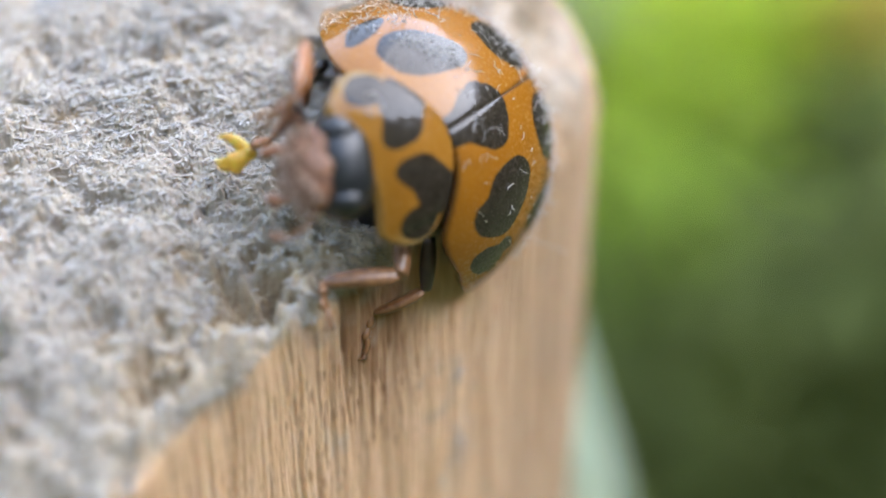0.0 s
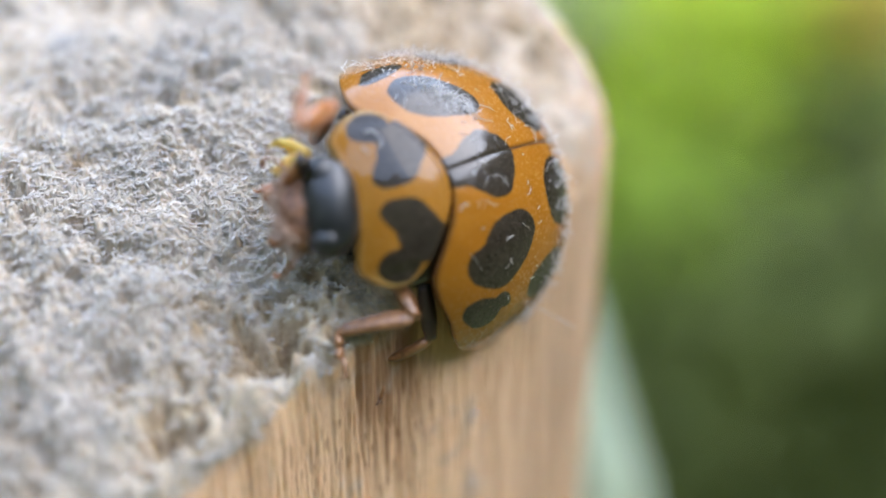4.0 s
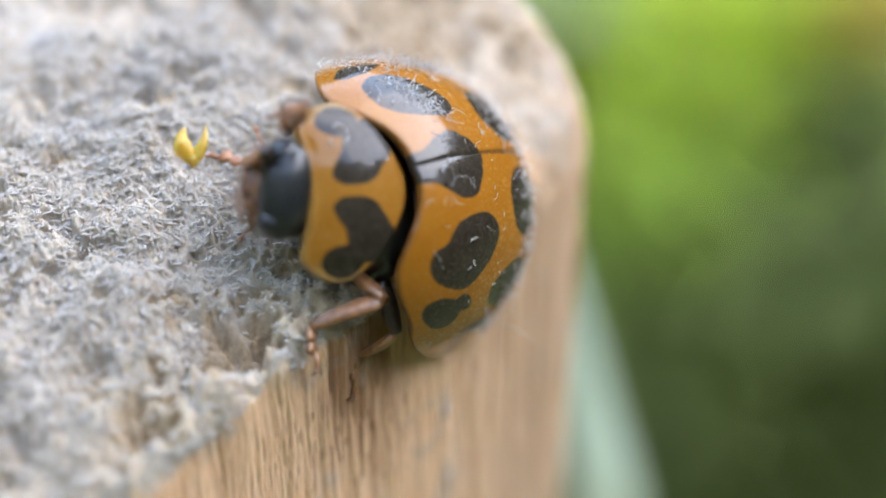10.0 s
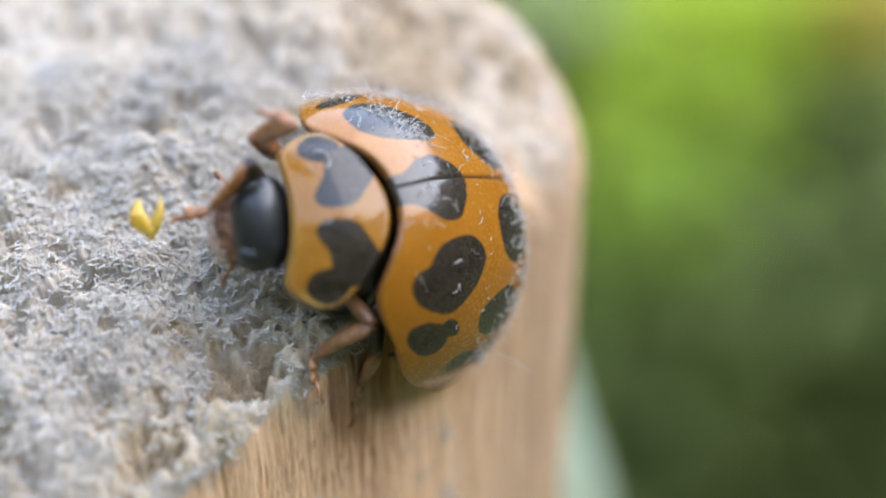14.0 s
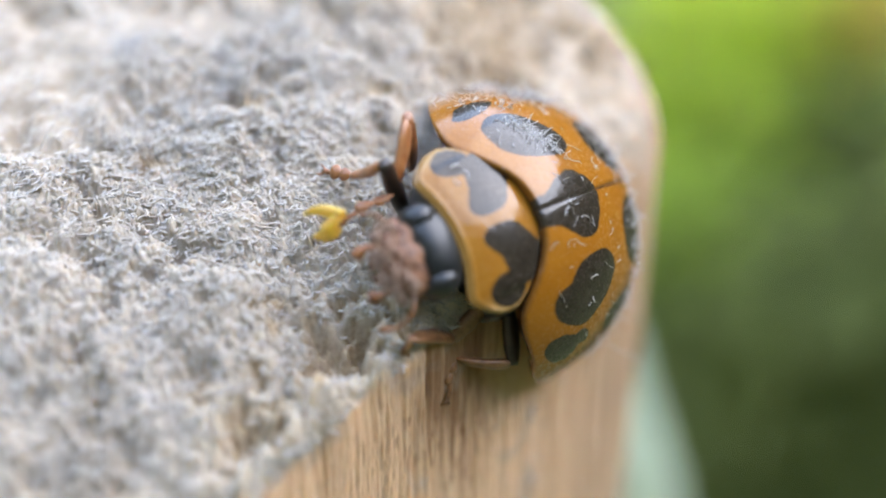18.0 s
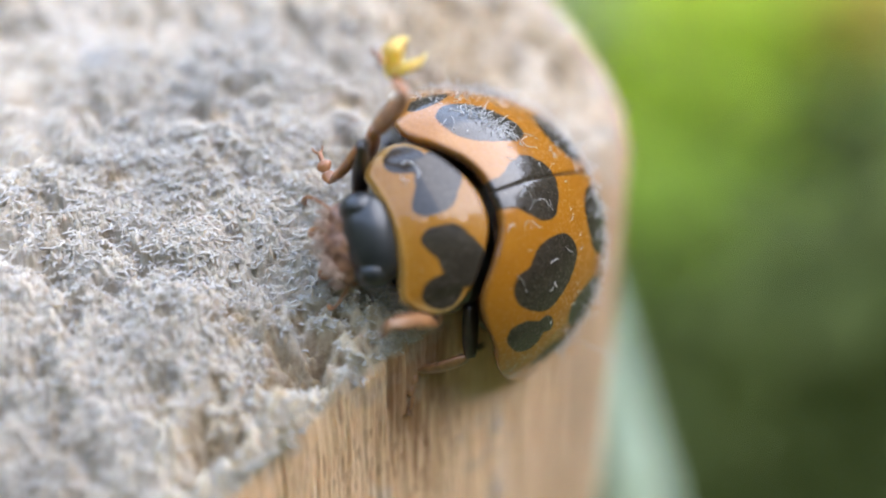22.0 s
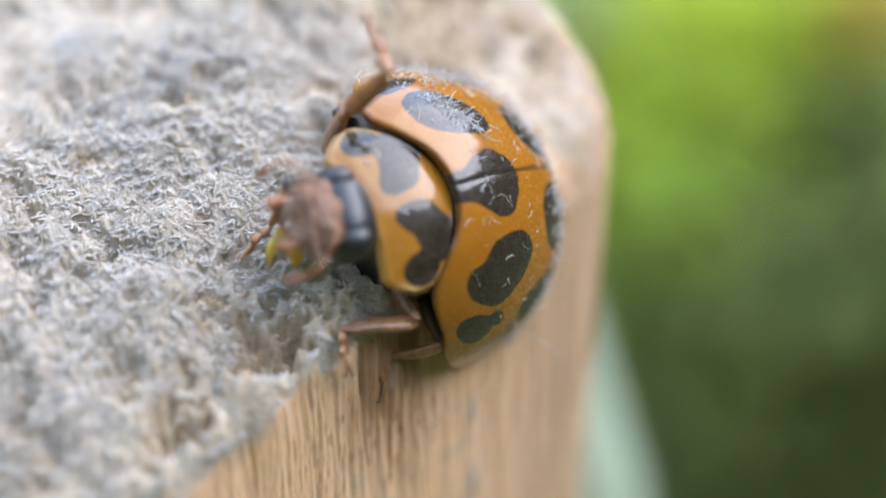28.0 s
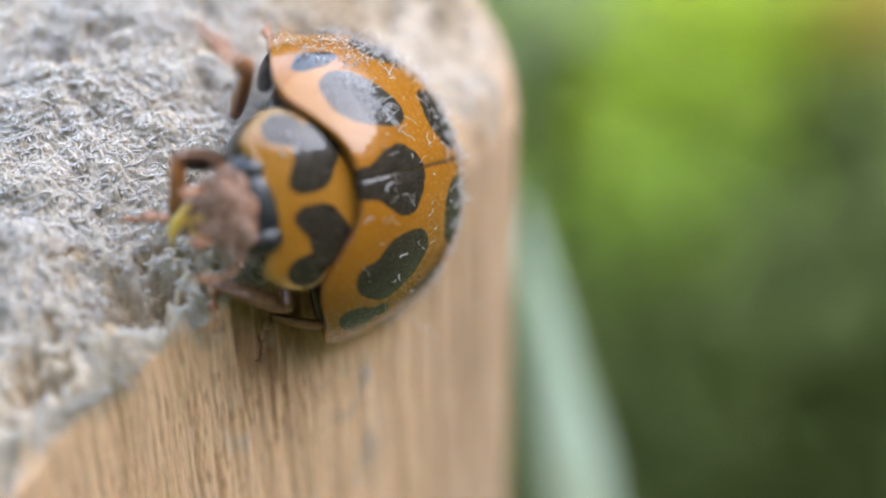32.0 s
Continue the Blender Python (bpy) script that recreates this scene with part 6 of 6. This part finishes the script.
    walk(LEGS["lf"][2], [
        (0.0, upose(0.995, -0.959, -1.001, -3.4, 2.4, 20.8)),
        (1.0, upose(0.532, -0.798, -1.118, -0.4, 12.7, 9.2)),
        (2.0, upose(0.396, -0.627, -1.185, 1.3, 17.5, 4.6)),
        (3.0, upose(0.390, -0.645, -1.173, 1.5, 17.7, 5.4)),
        (6.0, upose(0.250, -0.783, -1.022, 2.7, 34.6, -4.1)),
        (7.0, upose(0.407, -0.556, -1.223, 4.4, 25.8, 2.7)),
        (8.0, upose(0.371, -0.615, -1.182, 4.1, 28.2, 0.5)),
        (9.0, upose(0.272, -0.663, -1.114, 4.2, 33.5, -2.1)),
        (10.0, upose(0.131, -0.649, -1.045, 3.8, 39.4, -5.3)),
        (11.0, upose(-0.023, -0.504, -1.014, 2.6, 51.5, -11.4)),
        (12.0, upose(0.068, -0.683, -0.979, 3.9, 35.4, -4.1)),
        (13.0, upose(-0.197, -0.571, -0.800, -2.6, 51.0, -18.6)),
        (14.0, upose(0.202, -0.145, -1.258, 7.0, 36.7, 2.2)),
        (17.0, upose(0.637, -1.201, -0.700, 6.3, 32.3, 0.5)),
        (17.5, upose(0.980, -1.208, -0.122, -9.3, 25.7, 30.1)),
        (18.0, upose(1.322, -1.215, 0.457, -26.2, 26.8, 59.9)),
        (19.0, upose(1.292, -1.055, 0.776, -55.1, 55.1, 56.9)),
        (19.5, upose(1.705, -0.652, 0.193, 1.9, 54.7, 129.4)),
        (20.0, upose(2.119, -0.249, -0.391, 24.8, 27.5, 169.6)),
        (20.5, upose(1.902, -0.343, -0.691, 27.2, -5.4, 136.4)),
        (21.0, upose(1.684, -0.437, -0.992, 49.7, -30.6, 95.6)),
        (22.0, upose(1.945, -0.429, -0.679, 19.6, 5.8, 134.1)),
        (22.5, upose(1.263, 0.139, -0.934, 40.8, -11.8, 78.0)),
        (23.0, upose(0.581, 0.707, -1.188, 67.1, -3.1, 19.5)),
        (24.0, upose(0.506, 0.997, -0.937, 69.2, -1.3, 18.9)),
        (25.0, upose(0.923, 1.062, -0.904, 67.1, -15.2, 4.3)),
        (28.0, upose(0.312, 0.072, -1.310, 71.7, 12.5, 27.1)),
        (29.0, upose(0.344, 0.008, -1.324, 65.4, 2.2, 20.6)),
        (30.0, upose(0.279, -0.016, -1.299, 64.3, -0.6, 17.4)),
        (31.0, upose(0.436, -0.078, -1.350, 63.1, -6.1, 19.2)),
        (32.0, upose(0.578, -0.067, -1.381, 61.4, -15.0, 16.1)),
    ])
    walk(LEGS["lm"][0], [
        (0.0, upose(1.844, 1.539, 1.097, -7.7, 32.8, 77.6)),
        (1.0, upose(1.825, 1.625, 1.122, -4.2, 27.1, 87.0)),
        (2.0, upose(1.866, 1.653, 1.147, -2.9, 25.6, 90.8)),
        (3.0, upose(1.878, 1.636, 1.135, -2.5, 26.1, 90.5)),
        (6.0, upose(1.638, 1.543, 0.903, 6.9, 9.6, 94.1)),
        (7.0, upose(1.718, 1.566, 0.923, 8.0, 23.0, 95.8)),
        (8.0, upose(1.651, 1.553, 0.887, 7.3, 14.1, 93.5)),
        (9.0, upose(1.673, 1.540, 0.912, 6.6, 9.0, 92.8)),
        (10.0, upose(1.650, 1.548, 0.888, 6.9, 8.9, 92.6)),
        (11.0, upose(1.687, 1.563, 0.911, 6.0, 3.0, 87.8)),
        (12.0, upose(1.825, 1.493, 0.928, 7.0, 9.6, 92.1)),
        (13.0, upose(1.670, 1.575, 0.953, 5.6, 4.7, 92.1)),
        (14.0, upose(1.475, 1.511, 0.965, 8.8, 36.0, 106.8)),
        (17.0, upose(1.379, 1.430, 0.728, 14.2, -1.5, 111.3)),
        (18.0, upose(1.426, 1.499, 0.913, 8.2, 19.7, 88.3)),
        (19.0, upose(1.660, 1.524, 0.873, 13.0, 51.4, 95.5)),
        (20.0, upose(1.527, 1.483, 0.795, 5.1, 47.0, 85.3)),
        (21.0, upose(1.464, 1.474, 0.762, 7.7, 33.3, 88.1)),
        (22.0, upose(1.495, 1.535, 0.913, 5.8, 28.8, 89.8)),
        (23.0, upose(1.576, 1.527, 0.921, 7.6, 26.1, 93.9)),
        (24.0, upose(1.657, 1.535, 0.969, 12.2, 35.8, 102.6)),
        (25.0, upose(1.651, 1.519, 0.973, 21.4, 51.8, 115.1)),
        (28.0, upose(1.445, 1.610, 0.865, 17.4, -1.0, 100.8)),
        (29.0, upose(1.556, 1.615, 0.927, 17.9, 6.6, 97.7)),
        (30.0, upose(1.384, 1.651, 0.889, 17.5, 9.6, 100.5)),
        (31.0, upose(1.371, 1.614, 0.892, 16.9, 9.6, 99.5)),
        (32.0, upose(1.257, 1.624, 0.824, 16.4, 5.3, 103.0)),
    ])
    walk(LEGS["lm"][1], [
        (0.0, upose(0.950, 0.000, -0.000, -34.0, 52.1, -38.5)),
        (1.0, upose(0.950, 0.000, 0.000, -14.0, 63.2, -20.4)),
        (2.0, upose(0.950, 0.000, 0.000, 6.6, 62.2, 0.4)),
        (3.0, upose(0.950, 0.000, 0.000, 5.7, 63.0, -0.6)),
        (6.0, upose(0.950, 0.000, 0.000, -21.0, 73.3, -28.7)),
        (7.0, upose(0.950, -0.000, -0.000, 10.8, 54.9, 5.7)),
        (8.0, upose(0.950, -0.000, 0.000, 8.8, 64.5, 3.5)),
        (9.0, upose(0.950, -0.000, 0.000, 7.3, 72.1, 1.9)),
        (10.0, upose(0.950, -0.000, 0.000, 14.8, 75.4, 9.9)),
        (11.0, upose(0.950, -0.000, 0.000, 57.0, 69.6, 56.7)),
        (12.0, upose(0.950, 0.000, -0.000, 13.4, 82.2, 9.1)),
        (13.0, upose(0.950, -0.000, 0.000, 79.7, 83.1, 76.7)),
        (14.0, upose(0.950, 0.000, -0.000, 26.0, 31.7, 16.8)),
        (15.5, upose(0.950, 0.000, 0.000, -15.7, 52.7, -38.7)),
        (17.0, upose(0.950, 0.000, 0.000, -62.5, 36.0, -99.1)),
        (18.0, upose(0.950, -0.000, -0.000, -69.0, 47.4, -105.5)),
        (19.0, upose(0.950, -0.000, -0.000, 19.3, 42.4, -9.5)),
        (20.0, upose(0.950, -0.000, 0.000, -7.6, 49.1, -36.0)),
        (21.0, upose(0.950, 0.000, 0.000, -34.0, 52.3, -66.0)),
        (22.0, upose(0.950, 0.000, 0.000, -12.7, 62.3, -45.1)),
        (23.0, upose(0.950, 0.000, 0.000, 22.1, 64.1, -9.7)),
        (24.0, upose(0.950, 0.000, -0.000, 46.1, 43.8, 13.8)),
        (25.0, upose(0.950, 0.000, -0.000, 41.1, 19.3, 4.9)),
        (26.5, upose(0.950, 0.000, 0.000, 9.8, 54.8, -31.4)),
        (28.0, upose(0.950, 0.000, 0.000, -64.6, 51.3, -110.1)),
        (29.0, upose(0.950, -0.000, -0.000, -63.9, 50.1, -109.5)),
        (30.0, upose(0.950, -0.000, 0.000, -67.1, 51.2, -113.4)),
        (31.0, upose(0.950, -0.000, 0.000, -67.1, 45.6, -114.1)),
        (32.0, upose(0.950, 0.000, 0.000, -72.9, 36.7, -124.3)),
    ])
    walk(LEGS["lm"][2], [
        (0.0, upose(1.479, -0.421, -0.868, 8.3, 3.4, -10.4)),
        (1.0, upose(1.415, -0.173, -0.982, 7.7, 9.8, -13.0)),
        (2.0, upose(1.463, 0.003, -0.973, 7.9, 10.9, -12.2)),
        (3.0, upose(1.449, -0.005, -0.980, 7.9, 10.4, -12.1)),
        (6.0, upose(1.227, -0.152, -1.054, 2.9, 24.5, -15.6)),
        (7.0, upose(1.579, 0.063, -0.900, 7.4, 10.5, -10.7)),
        (8.0, upose(1.423, 0.029, -0.993, 5.6, 17.9, -10.5)),
        (9.0, upose(1.287, 0.011, -1.047, 4.4, 23.1, -11.2)),
        (10.0, upose(1.222, 0.048, -1.065, 3.9, 24.5, -12.2)),
        (11.0, upose(1.161, 0.321, -1.031, 3.8, 28.4, -6.7)),
        (12.0, upose(1.098, 0.024, -1.090, 3.8, 22.8, -12.6)),
        (13.0, upose(0.980, 0.129, -1.092, 1.4, 31.5, -15.6)),
        (14.0, upose(1.846, 0.270, -0.578, 11.9, 1.9, -16.6)),
        (17.0, upose(0.810, -0.878, -0.647, -5.5, 28.9, -36.5)),
        (18.0, upose(0.751, -0.718, -0.809, 2.0, 12.7, -10.6)),
        (19.0, upose(1.751, -0.135, -0.742, 6.5, -14.9, -7.6)),
        (20.0, upose(1.532, -0.423, -0.832, 6.5, -7.8, -4.5)),
        (21.0, upose(1.223, -0.615, -0.870, 5.0, 4.5, -9.7)),
        (22.0, upose(1.311, -0.361, -0.974, 5.7, 8.3, -7.5)),
        (23.0, upose(1.423, -0.081, -0.990, 6.0, 8.4, -7.2)),
        (24.0, upose(1.721, 0.190, -0.761, 7.8, -2.9, -8.2)),
        (25.0, upose(1.984, 0.088, -0.364, 9.6, -21.5, -8.9)),
        (28.0, upose(0.714, -0.645, -0.859, -7.3, 26.5, -28.1)),
        (29.0, upose(0.715, -0.665, -0.844, -5.2, 15.3, -25.5)),
        (30.0, upose(0.676, -0.632, -0.857, -5.2, 11.2, -26.2)),
        (31.0, upose(0.636, -0.703, -0.786, -4.5, 9.8, -24.2)),
        (32.0, upose(0.453, -0.729, -0.657, -5.2, 9.0, -24.9)),
    ])
    walk(LEGS["lh"][0], [
        (0.0, upose(0.300, 2.200, 0.000, 105.5, 74.7, -164.0)),
        (32.0, upose(0.300, 2.200, 0.000, 105.5, 74.7, -164.0)),
    ])
    walk(LEGS["lh"][1], [
        (0.0, upose(1.600, 0.000, 0.000, -79.9, 33.4, 99.0)),
        (32.0, upose(1.600, 0.000, 0.000, -79.9, 33.4, 99.0)),
    ])
    walk(LEGS["lh"][2], [
        (0.0, upose(1.412, 1.195, -0.799, -91.4, -9.9, 59.8)),
        (32.0, upose(1.412, 1.195, -0.799, -91.4, -9.9, 59.8)),
    ])



motions()
